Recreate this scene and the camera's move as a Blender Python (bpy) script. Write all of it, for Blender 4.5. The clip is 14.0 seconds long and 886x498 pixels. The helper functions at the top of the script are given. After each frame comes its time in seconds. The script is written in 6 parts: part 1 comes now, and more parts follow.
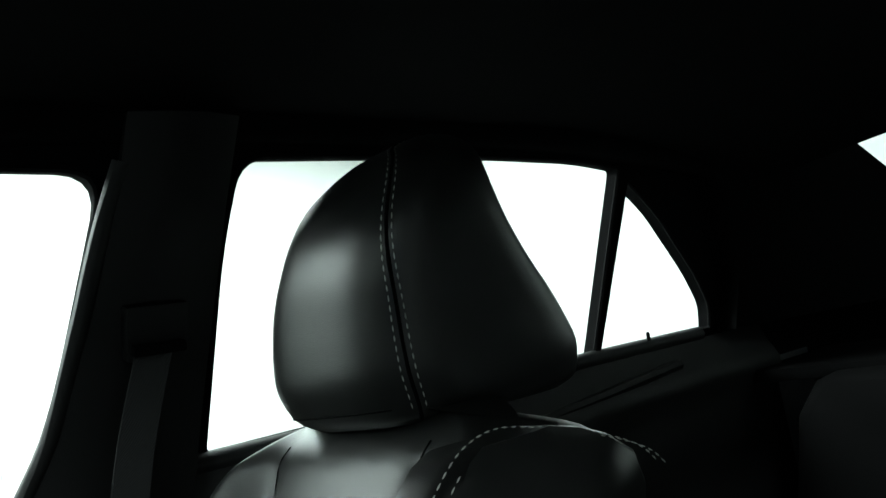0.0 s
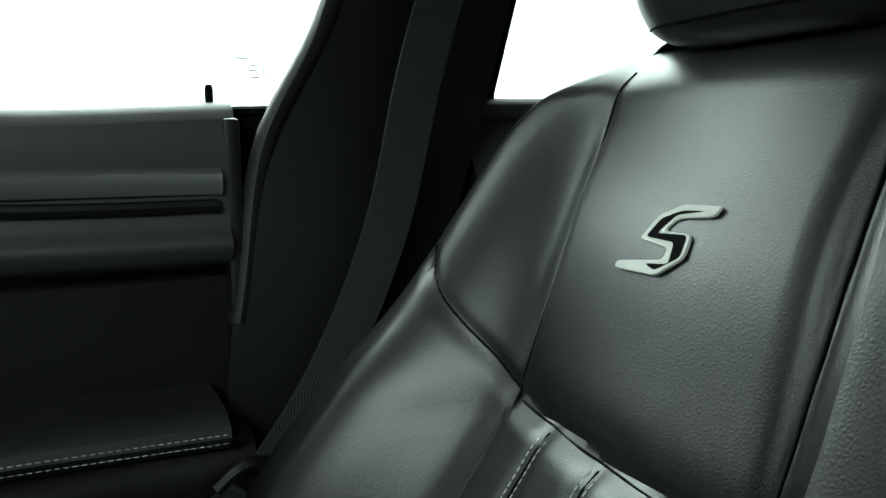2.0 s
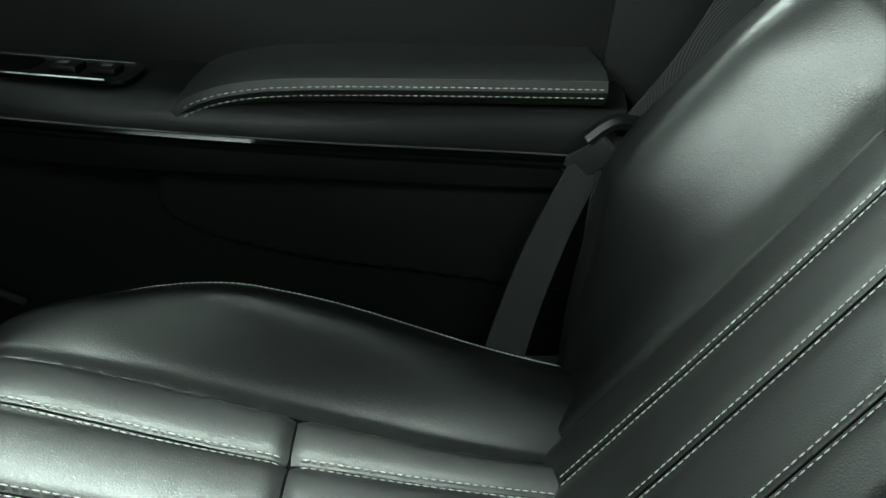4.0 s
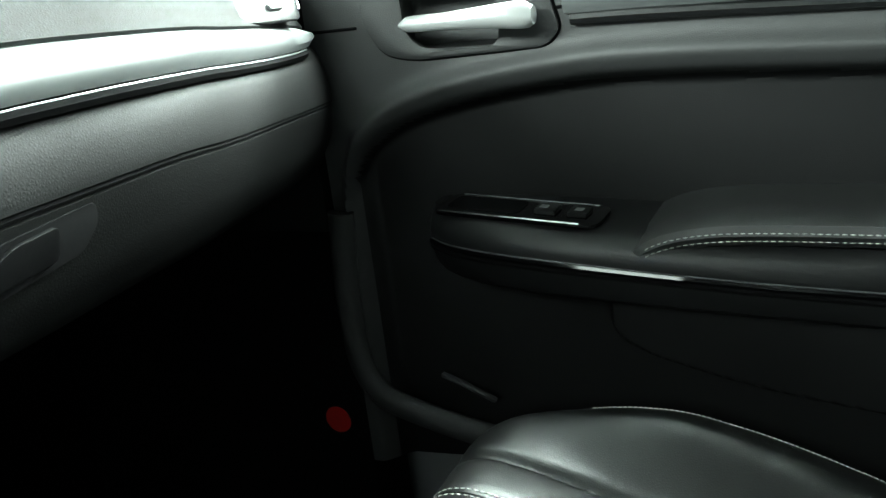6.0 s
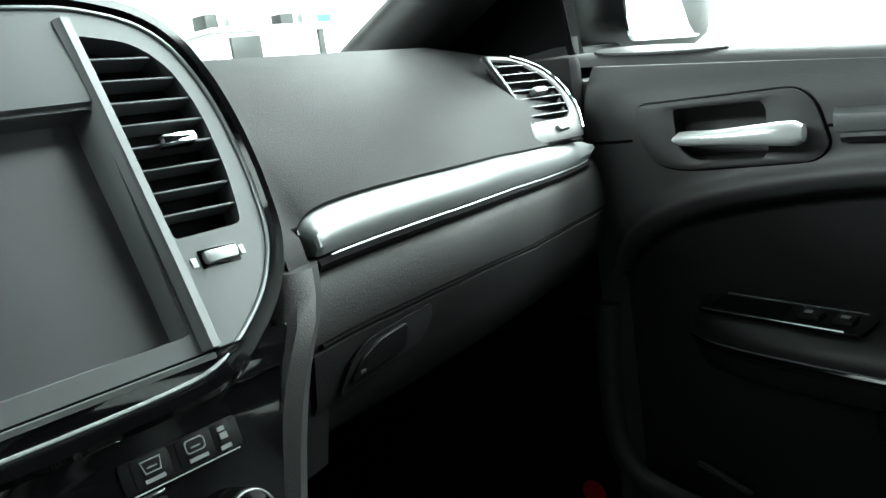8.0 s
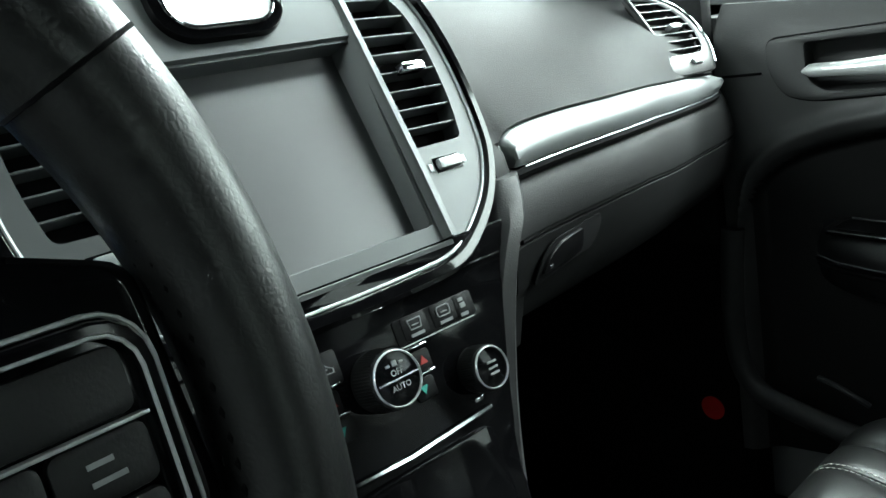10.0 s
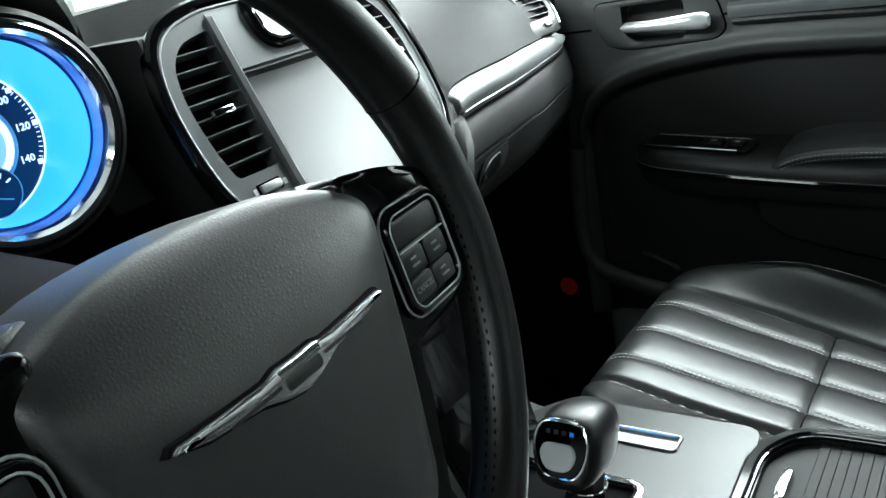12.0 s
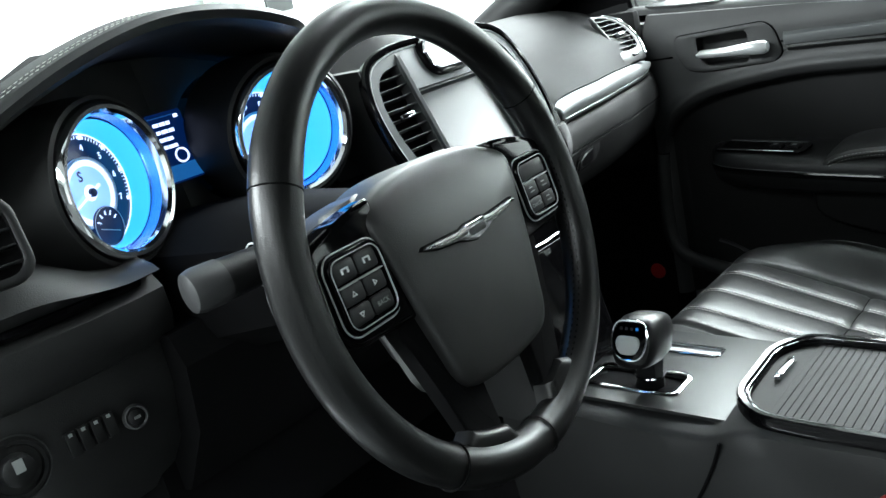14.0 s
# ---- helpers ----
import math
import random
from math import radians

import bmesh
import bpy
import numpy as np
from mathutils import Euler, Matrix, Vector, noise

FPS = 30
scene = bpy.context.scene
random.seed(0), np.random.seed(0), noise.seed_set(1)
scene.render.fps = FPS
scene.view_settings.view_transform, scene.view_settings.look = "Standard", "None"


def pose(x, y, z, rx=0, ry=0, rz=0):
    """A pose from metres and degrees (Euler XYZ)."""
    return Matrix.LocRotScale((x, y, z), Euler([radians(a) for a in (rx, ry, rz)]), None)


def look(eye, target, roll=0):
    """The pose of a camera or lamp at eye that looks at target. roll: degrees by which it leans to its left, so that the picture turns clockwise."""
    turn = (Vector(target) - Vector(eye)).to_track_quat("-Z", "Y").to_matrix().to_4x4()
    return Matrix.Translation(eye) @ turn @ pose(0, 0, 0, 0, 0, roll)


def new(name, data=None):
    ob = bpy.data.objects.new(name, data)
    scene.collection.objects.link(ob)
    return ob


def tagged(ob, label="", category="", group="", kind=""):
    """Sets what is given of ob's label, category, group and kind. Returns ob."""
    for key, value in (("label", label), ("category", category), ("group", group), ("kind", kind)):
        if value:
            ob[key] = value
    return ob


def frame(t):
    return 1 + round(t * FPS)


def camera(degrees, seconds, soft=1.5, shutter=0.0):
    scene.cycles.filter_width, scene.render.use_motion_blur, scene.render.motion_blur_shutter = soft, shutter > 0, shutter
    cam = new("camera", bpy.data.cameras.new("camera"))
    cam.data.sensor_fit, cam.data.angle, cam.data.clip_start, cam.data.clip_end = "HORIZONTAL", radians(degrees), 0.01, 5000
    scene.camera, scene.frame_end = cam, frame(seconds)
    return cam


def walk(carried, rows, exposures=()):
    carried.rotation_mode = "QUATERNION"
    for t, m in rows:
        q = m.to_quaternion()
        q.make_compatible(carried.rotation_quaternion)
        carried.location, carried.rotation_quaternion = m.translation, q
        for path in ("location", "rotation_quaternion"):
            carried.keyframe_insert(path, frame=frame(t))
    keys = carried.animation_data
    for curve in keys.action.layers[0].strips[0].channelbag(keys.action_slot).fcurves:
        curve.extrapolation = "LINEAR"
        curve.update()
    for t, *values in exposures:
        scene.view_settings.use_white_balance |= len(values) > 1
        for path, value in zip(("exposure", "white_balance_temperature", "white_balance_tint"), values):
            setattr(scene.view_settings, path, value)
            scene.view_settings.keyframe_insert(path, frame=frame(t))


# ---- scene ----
cam = camera(56.1, 14.0)
PATH = [
    (0, (-0.244, 0.212, 1.076), (1.249, -1.101, 1.296), -10.5),
    (0.5, (-0.148, 0.169, 1.073), (1.45, -1.033, 1.121), -9.5),
    (1, (-0.048, 0.137, 1.078), (1.639, -0.936, 1.034), -9.2),
    (1.5, (0.015, 0.128, 1.033), (1.784, -0.792, 0.873), -6.7),
    (2, (0.031, 0.175, 0.955), (1.826, -0.667, 0.693), -0.8),
    (2.5, (0.045, 0.227, 0.895), (1.83, -0.566, 0.466), 1.7),
    (2.7, (0.043, 0.248, 0.882), (1.819, -0.518, 0.372), 2.0),
    (4.8, (-0.014, 0.199, 0.881), (1.752, 0.581, 0.026), -1.9),
    (5, (-0.022, 0.213, 0.893), (1.733, 0.672, 0.051), -2.6),
    (5.5, (-0.038, 0.238, 0.932), (1.699, 0.889, 0.183), -5.5),
    (6, (-0.038, 0.251, 0.963), (1.67, 1.092, 0.349), -7.0),
    (6.5, (-0.052, 0.242, 0.994), (1.601, 1.256, 0.503), -8.4),
    (7, (-0.071, 0.24, 1.017), (1.537, 1.362, 0.622), -8.6),
    (7.5, (-0.096, 0.243, 1.015), (1.464, 1.448, 0.678), -8.5),
    (8, (-0.125, 0.214, 1.02), (1.306, 1.556, 0.629), -8.1),
    (8.5, (-0.144, 0.229, 1.009), (1.191, 1.652, 0.568), -8.4),
    (9, (-0.164, 0.227, 1.005), (1.055, 1.744, 0.545), -9.2),
    (9.2, (-0.173, 0.229, 1.006), (1.021, 1.767, 0.55), -9.2),
    (11.3, (-0.437, 0.131, 1.079), (1.037, 1.336, 0.467), -10.0),
    (11.5, (-0.468, 0.126, 1.09), (1.018, 1.299, 0.445), -10.1),
    (12, (-0.542, 0.112, 1.101), (0.956, 1.246, 0.416), -11.0),
    (12.5, (-0.606, 0.064, 1.108), (0.857, 1.237, 0.413), -12.7),
    (13, (-0.67, 0.02, 1.121), (0.763, 1.231, 0.43), -13.2),
    (13.5, (-0.741, -0.024, 1.125), (0.679, 1.232, 0.488), -13.5),
    (14, (-0.83, -0.092, 1.132), (0.539, 1.254, 0.57), -13.1),
]
walk(cam, [(t, look(eye, target, roll)) for t, eye, target, roll in PATH], [(0, -1.45, 6500, 12), (1, -1.4, 6500, 12), (1.6, -1.35, 6500, 12), (2.0, -1.05, 6500, 8), (2.5, 0.0, 6600, 2), (2.7, 0.15, 6600, 2), (4.8, 0.3, 6700, 10), (5.0, 0.38, 6700, 10), (5.5, 0.72, 6650, 10), (6, 1.0, 6600, 9), (6.5, 1.05, 6550, 10), (7, 0.48, 6500, 11), (7.5, 0.05, 6500, 13), (8, 0.0, 6500, 13), (8.5, 0.12, 6480, 13), (9.2, 0.1, 6450, 13), (11.3, 0.0, 6500, 18), (14, 0.1, 6500, 22)])

# ---------------------------------------------------------------- world and light
world = bpy.data.worlds.new("world")
scene.world = world
world.use_nodes = True
world.node_tree.nodes["Background"].inputs[0].default_value = (0.9, 0.96, 1.0, 1)
world.node_tree.nodes["Background"].inputs[1].default_value = 0.005


def area_lamp(name, eye, target, w, h, watts, color=(0.84, 1.0, 0.96)):
    data = bpy.data.lights.new(name, "AREA")
    data.shape, data.size, data.size_y, data.energy, data.color = "RECTANGLE", w, h, watts, color
    ob = new(name, data)
    ob.matrix_world = look(eye, target)
    return ob


# Rows of ceiling lamps in the white showroom.
for lx, ly, watts in ((-4.4, -3.2, 40), (-4.4, 0.2, 270), (-4.4, 3.8, 1150), (2.6, -3.2, 150), (2.6, 0.2, 640), (2.6, 3.8, 80), (5.2, -3.2, 450), (5.2, 0.2, 1200), (5.2, 3.8, 800)):
    area_lamp("ceiling_lamp", (lx, ly, 3.38), (lx, ly, 0), 1.8, 3.0, watts)


# ---------------------------------------------------------------- materials
def mat(name, color, rough=0.5, metal=0.0, bump=0.0, grain=400.0, vary=0.12, coat=0.0, emit=None, power=0.0, style="noise", spec=0.5):
    m = bpy.data.materials.new(name)
    m.use_nodes = True
    nt = m.node_tree
    b = nt.nodes["Principled BSDF"]
    b.inputs["Roughness"].default_value = rough
    b.inputs["Metallic"].default_value = metal
    b.inputs["Coat Weight"].default_value = coat
    b.inputs["Specular IOR Level"].default_value = spec
    tc = nt.nodes.new("ShaderNodeTexCoord")
    big = nt.nodes.new("ShaderNodeTexNoise")
    big.inputs["Scale"].default_value = 9.0
    big.inputs["Detail"].default_value = 5.0
    nt.links.new(tc.outputs["Object"], big.inputs["Vector"])
    ramp = nt.nodes.new("ShaderNodeMixRGB")
    lo = [c * (1 - vary) for c in color]
    hi = [min(1, c * (1 + vary)) for c in color]
    ramp.inputs[1].default_value, ramp.inputs[2].default_value = (*lo, 1), (*hi, 1)
    nt.links.new(big.outputs["Fac"], ramp.inputs[0])
    nt.links.new(ramp.outputs[0], b.inputs["Base Color"])
    if rough > 0.12:
        rr = nt.nodes.new("ShaderNodeMapRange")
        rr.inputs["To Min"].default_value, rr.inputs["To Max"].default_value = rough * 0.88, min(1, rough * 1.12)
        nt.links.new(big.outputs["Fac"], rr.inputs["Value"])
        nt.links.new(rr.outputs["Result"], b.inputs["Roughness"])
    if bump > 0:
        if style == "leather":
            tex = nt.nodes.new("ShaderNodeTexVoronoi")
            tex.feature = "DISTANCE_TO_EDGE"
            out = tex.outputs["Distance"]
        elif style == "weave":
            tex = nt.nodes.new("ShaderNodeTexWave")
            out = tex.outputs["Fac"]
        else:
            tex = nt.nodes.new("ShaderNodeTexNoise")
            tex.inputs["Detail"].default_value = 3.0
            out = tex.outputs["Fac"]
        tex.inputs["Scale"].default_value = grain
        nt.links.new(tc.outputs["Object"], tex.inputs["Vector"])
        bp = nt.nodes.new("ShaderNodeBump")
        bp.inputs["Strength"].default_value = bump
        bp.inputs["Distance"].default_value = 0.0006
        nt.links.new(out, bp.inputs["Height"])
        nt.links.new(bp.outputs["Normal"], b.inputs["Normal"])
    if emit:
        b.inputs["Emission Color"].default_value = (*emit, 1)
        b.inputs["Emission Strength"].default_value = power
    return m


LEATHER = mat("black_leather", (0.009, 0.0097, 0.0094), 0.36, bump=0.3, grain=520, style="leather", vary=0.1, spec=0.62)
AIRBAG = mat("grained_airbag_skin", (0.017, 0.0175, 0.017), 0.42, bump=0.26, grain=480, style="leather", vary=0.12, spec=0.8)
FACE = mat("dark_satin_face", (0.10, 0.106, 0.107), 0.46, metal=0.35, bump=0.06, grain=1300, vary=0.06)
LEATHER_SIDE = mat("black_vinyl", (0.007, 0.0073, 0.0073), 0.30, bump=0.2, grain=480, style="leather", vary=0.1, spec=0.55)
SOFT = mat("soft_touch_plastic", (0.0125, 0.013, 0.0131), 0.52, bump=0.38, grain=500, style="leather", vary=0.18, spec=0.45)
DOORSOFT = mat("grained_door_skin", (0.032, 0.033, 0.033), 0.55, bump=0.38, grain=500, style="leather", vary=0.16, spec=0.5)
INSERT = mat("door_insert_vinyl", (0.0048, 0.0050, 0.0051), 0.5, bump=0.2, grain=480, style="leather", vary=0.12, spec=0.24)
DASHSOFT = mat("soft_dash_skin", (0.0058, 0.0061, 0.0061), 0.62, bump=0.42, grain=480, style="leather", vary=0.18, spec=0.13)
HARD = mat("hard_black_plastic", (0.007, 0.0073, 0.0076), 0.42, bump=0.2, grain=800, vary=0.12, spec=0.32)
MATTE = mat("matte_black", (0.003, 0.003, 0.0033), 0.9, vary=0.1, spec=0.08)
CLOTH = mat("black_headliner_cloth", (0.003, 0.003, 0.0032), 0.95, bump=0.3, grain=900, vary=0.15, spec=0.08)
CARPET = mat("black_carpet", (0.004, 0.004, 0.0042), 1.0, bump=0.9, grain=700, vary=0.3, spec=0.05)
WEB = mat("belt_webbing", (0.026, 0.027, 0.028), 0.7, bump=0.5, grain=900, style="weave", vary=0.1)
GLOSS = mat("piano_black", (0.003, 0.003, 0.0034), 0.06, coat=0.0, spec=0.24, vary=0.1)
CHROME = mat("chrome", (0.82, 0.84, 0.86), 0.09, metal=1.0, vary=0.02)
SATIN = mat("satin_silver", (0.42, 0.44, 0.44), 0.36, metal=0.65, bump=0.05, grain=1500, vary=0.05)
BRIGHT = mat("satin_chrome", (0.72, 0.74, 0.74), 0.28, metal=0.6, vary=0.03)
DARKSATIN = mat("dark_satin", (0.028, 0.0295, 0.029), 0.42, metal=0.15, bump=0.1, grain=1300, vary=0.08, spec=0.4)
BADGE = mat("badge_chrome", (0.88, 0.89, 0.90), 0.24, metal=0.85, vary=0.04)
WHEELSKIN = mat("wheel_leather", (0.0055, 0.0057, 0.0057), 0.34, bump=0.22, grain=480, style="leather", vary=0.1, spec=0.42)
PLATE = mat("console_plate_satin", (0.030, 0.0315, 0.031), 0.30, metal=0.3, bump=0.06, grain=1300, vary=0.08, spec=0.55)
STALK = mat("grey_plastic", (0.03, 0.031, 0.032), 0.5, bump=0.2, grain=700)
STRIP = mat("grey_satin_strip", (0.09, 0.095, 0.096), 0.42, metal=0.2, bump=0.08, grain=1200, vary=0.06)
TRIMSILVER = mat("brushed_trim_silver", (0.27, 0.285, 0.285), 0.40, metal=0.6, bump=0.05, grain=1500, vary=0.05)
THREAD = mat("light_grey_thread", (0.55, 0.56, 0.52), 0.7, vary=0.1)
RED = mat("red_badge", (0.40, 0.012, 0.010), 0.4, vary=0.05)
SCREEN = mat("screen_glass", (0.02, 0.022, 0.024), 0.36, coat=0.0, spec=1.0, vary=0.05)
SCREEN.node_tree.nodes["Principled BSDF"].inputs["IOR"].default_value = 1.75
GLOW = mat("gauge_blue", (0.02, 0.2, 0.5), 0.3, emit=(0.015, 0.42, 0.95), power=1.4)
GLOWWHITE = mat("gauge_white", (0.5, 0.6, 0.7), 0.3, emit=(0.55, 0.72, 1.0), power=1.6)
DISC = mat("gauge_disc", (0.3, 0.4, 0.6), 0.3, emit=(0.22, 0.55, 1.0), power=1.0, vary=0.3)
NAVY = mat("gauge_navy", (0.01, 0.013, 0.03), 0.3, emit=(0.0, 0.008, 0.05), power=0.6)
WHITEWALL = mat("white_wall_paint", (0.82, 0.83, 0.82), 0.7, bump=0.1, grain=60, vary=0.03)
FLOORTILE = mat("dark_floor", (0.06, 0.063, 0.062), 0.4, bump=0.05, grain=40, vary=0.06)
DARKWALL = mat("light_cutting_wall", (0.08, 0.084, 0.084), 0.75, bump=0.1, grain=60, vary=0.06)
PAINT = mat("silver_car_paint", (0.5, 0.52, 0.53), 0.3, metal=0.4, coat=0.6, vary=0.03)
PRINT = mat("white_print", (0.7, 0.72, 0.72), 0.5, vary=0.03)
LIDMAT = mat("satin_lid", (0.011, 0.0117, 0.0114), 0.58, bump=0.12, grain=1300, vary=0.08, spec=0.15)
BUTTON = mat("button_black", (0.004, 0.004, 0.0043), 0.34, bump=0.08, grain=900, spec=0.16)
ARMPAD = mat("armrest_leather", (0.020, 0.0206, 0.0204), 0.42, bump=0.25, grain=520, style="leather", vary=0.1, spec=0.6)
# Blue in this chrome paints the gauge glow reflected by the ring.
BLUEBEZEL = mat("glow_tinted_chrome", (0.30, 0.50, 0.92), 0.2, metal=0.95, vary=0.05)
ICON = mat("grey_print", (0.20, 0.21, 0.21), 0.5, vary=0.03)
PRINTRED = mat("red_print", (0.34, 0.022, 0.016), 0.5, vary=0.03)
PRINTGREEN = mat("green_print", (0.04, 0.4, 0.33), 0.5, vary=0.03)


def glass(name, tint=(1, 1, 1)):
    m = bpy.data.materials.new(name)
    m.use_nodes = True
    nt = m.node_tree
    nt.nodes.clear()
    out = nt.nodes.new("ShaderNodeOutputMaterial")
    mix = nt.nodes.new("ShaderNodeMixShader")
    tr = nt.nodes.new("ShaderNodeBsdfTransparent")
    tr.inputs[0].default_value = (*tint, 1)
    gl = nt.nodes.new("ShaderNodeBsdfGlossy")
    gl.inputs["Roughness"].default_value = 0.02
    mix.inputs[0].default_value = 0.04
    nt.links.new(tr.outputs[0], mix.inputs[1])
    nt.links.new(gl.outputs[0], mix.inputs[2])
    nt.links.new(mix.outputs[0], out.inputs[0])
    return m


GLASS = glass("window_glass", (0.93, 0.97, 0.95))


# ---------------------------------------------------------------- mesh helpers
def part(name, bm, material, parent=None, label=""):
    me = bpy.data.meshes.new(name)
    bmesh.ops.recalc_face_normals(bm, faces=bm.faces)
    for f in bm.faces:
        f.smooth = True
    bm.to_mesh(me)
    bm.free()
    me.materials.append(material)
    me.set_sharp_from_angle(angle=radians(38))
    ob = new(name, me)
    if parent is not None:
        ob.parent = parent
    if label:
        tagged(ob, label)
    return ob


def thing(name, label, category, group="", kind="", at=(0, 0, 0)):
    ob = new(name)
    ob.empty_display_size = 0.05
    return tagged(ob, label, category, group, kind)


def lerp(a, b, t):
    return a + (b - a) * t


def sstep(a, b, v):
    t = max(0.0, min(1.0, (v - a) / (b - a)))
    return t * t * (3 - 2 * t)


def bump1(v, c, w):
    return math.exp(-((v - c) / w) ** 2)


def curve1(points):
    """A smooth function through (t, value) points."""
    ts = [p[0] for p in points]
    vs = [p[1] for p in points]
    n = len(ts)
    m = []
    for i in range(n):
        if i == 0:
            m.append((vs[1] - vs[0]) / (ts[1] - ts[0]))
        elif i == n - 1:
            m.append((vs[-1] - vs[-2]) / (ts[-1] - ts[-2]))
        else:
            m.append((vs[i + 1] - vs[i - 1]) / (ts[i + 1] - ts[i - 1]))

    def f(t):
        if t <= ts[0]:
            return vs[0]
        if t >= ts[-1]:
            return vs[-1]
        k = next(i for i in range(n - 1) if t <= ts[i + 1])
        h = ts[k + 1] - ts[k]
        s = (t - ts[k]) / h
        return ((2 * s**3 - 3 * s**2 + 1) * vs[k] + (s**3 - 2 * s**2 + s) * h * m[k]
                + (-2 * s**3 + 3 * s**2) * vs[k + 1] + (s**3 - s**2) * h * m[k + 1])
    return f


def path3(points, n):
    """n + 1 points along a smooth curve through the given ones."""
    acc = [0.0]
    for a, b in zip(points, points[1:]):
        acc.append(acc[-1] + (Vector(b) - Vector(a)).length)
    fs = [curve1([(s, p[k]) for s, p in zip(acc, points)]) for k in range(3)]
    return [Vector((fs[0](acc[-1] * i / n), fs[1](acc[-1] * i / n), fs[2](acc[-1] * i / n))) for i in range(n + 1)]


def bm_loft(rings, closed=True, caps=True):
    bm = bmesh.new()
    vs = [[bm.verts.new(p) for p in r] for r in rings]
    n = len(rings[0])
    for a, b in zip(vs, vs[1:]):
        for i in range(n if closed else n - 1):
            j = (i + 1) % n
            bm.faces.new((a[i], a[j], b[j], b[i]))
    if caps and closed:
        bm.faces.new(vs[0])
        bm.faces.new(vs[-1][::-1])
    return bm


def bm_sheet(fn, us, vs, thick=None):
    """A grid of fn(u, v); thick: a vector by which its back lies behind it."""
    bm = bmesh.new()
    g = [[bm.verts.new(fn(u, v)) for v in vs] for u in us]
    for i in range(len(us) - 1):
        for j in range(len(vs) - 1):
            bm.faces.new((g[i][j], g[i + 1][j], g[i + 1][j + 1], g[i][j + 1]))
    if thick is not None:
        d = Vector(thick)
        back = bmesh.ops.extrude_face_region(bm, geom=bm.faces[:])
        for v in back["geom"]:
            if isinstance(v, bmesh.types.BMVert):
                v.co += d
    return bm


def steps(a, b, n):
    return [a + (b - a) * i / n for i in range(n + 1)]


def bm_box(x0, x1, y0, y1, z0, z1, r=0.004, m=None, seg=2):
    bm = bmesh.new()
    bmesh.ops.create_cube(bm, size=1.0)
    for v in bm.verts:
        v.co = Vector((lerp(x0, x1, v.co.x + 0.5), lerp(y0, y1, v.co.y + 0.5), lerp(z0, z1, v.co.z + 0.5)))
    if r > 0:
        bmesh.ops.bevel(bm, geom=bm.edges[:], offset=r, segments=seg, profile=0.6, affect="EDGES")
    if m is not None:
        bm.transform(m)
    return bm


def bm_prism(outline, depth, m, r=0.002, seg=2, back=True):
    """A plate of the given outline in the x, y plane of m, from z = 0 to depth, its front edge rounded."""
    bm = bmesh.new()
    f = bm.faces.new([bm.verts.new((x, y, 0)) for x, y in outline])
    if f.normal.z < 0 or f.calc_area() < 0:
        f.normal_flip()
    res = bmesh.ops.extrude_face_region(bm, geom=[f])
    top = [v for v in res["geom"] if isinstance(v, bmesh.types.BMVert)]
    for v in top:
        v.co.z += depth
    if r > 0:
        edges = [e for e in bm.edges if all(v in top for v in e.verts)]
        bmesh.ops.bevel(bm, geom=edges, offset=r, segments=seg, profile=0.6, affect="EDGES")
    bm.transform(m)
    return bm


def rounded(w, h, r, n=5, cx=0.0, cy=0.0):
    pts = []
    for k, (sx, sy) in enumerate(((1, 1), (-1, 1), (-1, -1), (1, -1))):
        for i in range(n + 1):
            a = math.pi / 2 * (k + i / n)
            pts.append((cx + sx * (w / 2 - r) + r * math.cos(a), cy + sy * (h / 2 - r) + r * math.sin(a)))
    return pts


def bm_ring(outer, inner, depth, m, r=0.0015):
    """A frame between two outlines of equal length."""
    n = len(outer)
    rings = [[(x, y, 0) for x, y in outer], [(x, y, depth - r) for x, y in outer],
             [(lerp(x, u, 0.25), lerp(y, v, 0.25), depth) for (x, y), (u, v) in zip(outer, inner)],
             [(lerp(x, u, 0.75), lerp(y, v, 0.75), depth) for (x, y), (u, v) in zip(outer, inner)],
             [(x, y, depth - r) for x, y in inner], [(x, y, 0) for x, y in inner]]
    bm = bm_loft(rings + [rings[0]], True, False)
    bmesh.ops.remove_doubles(bm, verts=bm.verts, dist=1e-6)
    bm.transform(m)
    return bm


def bm_tube(pts, r, sides=8, closed=False, flat=1.0, up=(0, 0, 1)):
    """A tube along points; r may be a function of 0..1; flat squeezes it along up."""
    pts = [Vector(p) for p in pts]
    n = len(pts)
    rings = []
    for i, p in enumerate(pts):
        a = pts[(i - 1) % n] if closed or i > 0 else pts[0]
        b = pts[(i + 1) % n] if closed or i < n - 1 else pts[-1]
        t = (b - a).normalized()
        s = t.cross(Vector(up))
        s = s.normalized() if s.length > 1e-4 else Vector((1, 0, 0))
        u = s.cross(t).normalized()
        rad = r(i / (n - 1)) if callable(r) else r
        rings.append([p + s * rad * math.cos(2 * math.pi * k / sides) + u * rad * flat * math.sin(2 * math.pi * k / sides) for k in range(sides)])
    if closed:
        bm = bm_loft(rings + [rings[0]], True, False)
        bmesh.ops.remove_doubles(bm, verts=bm.verts, dist=1e-6)
        return bm
    return bm_loft(rings)


def bm_lathe(profile, seg, m, caps=True):
    rings = [[(r * math.cos(2 * math.pi * k / seg), r * math.sin(2 * math.pi * k / seg), z) for k in range(seg)] for r, z in profile]
    bm = bm_loft(rings, True, caps)
    bm.transform(m)
    return bm


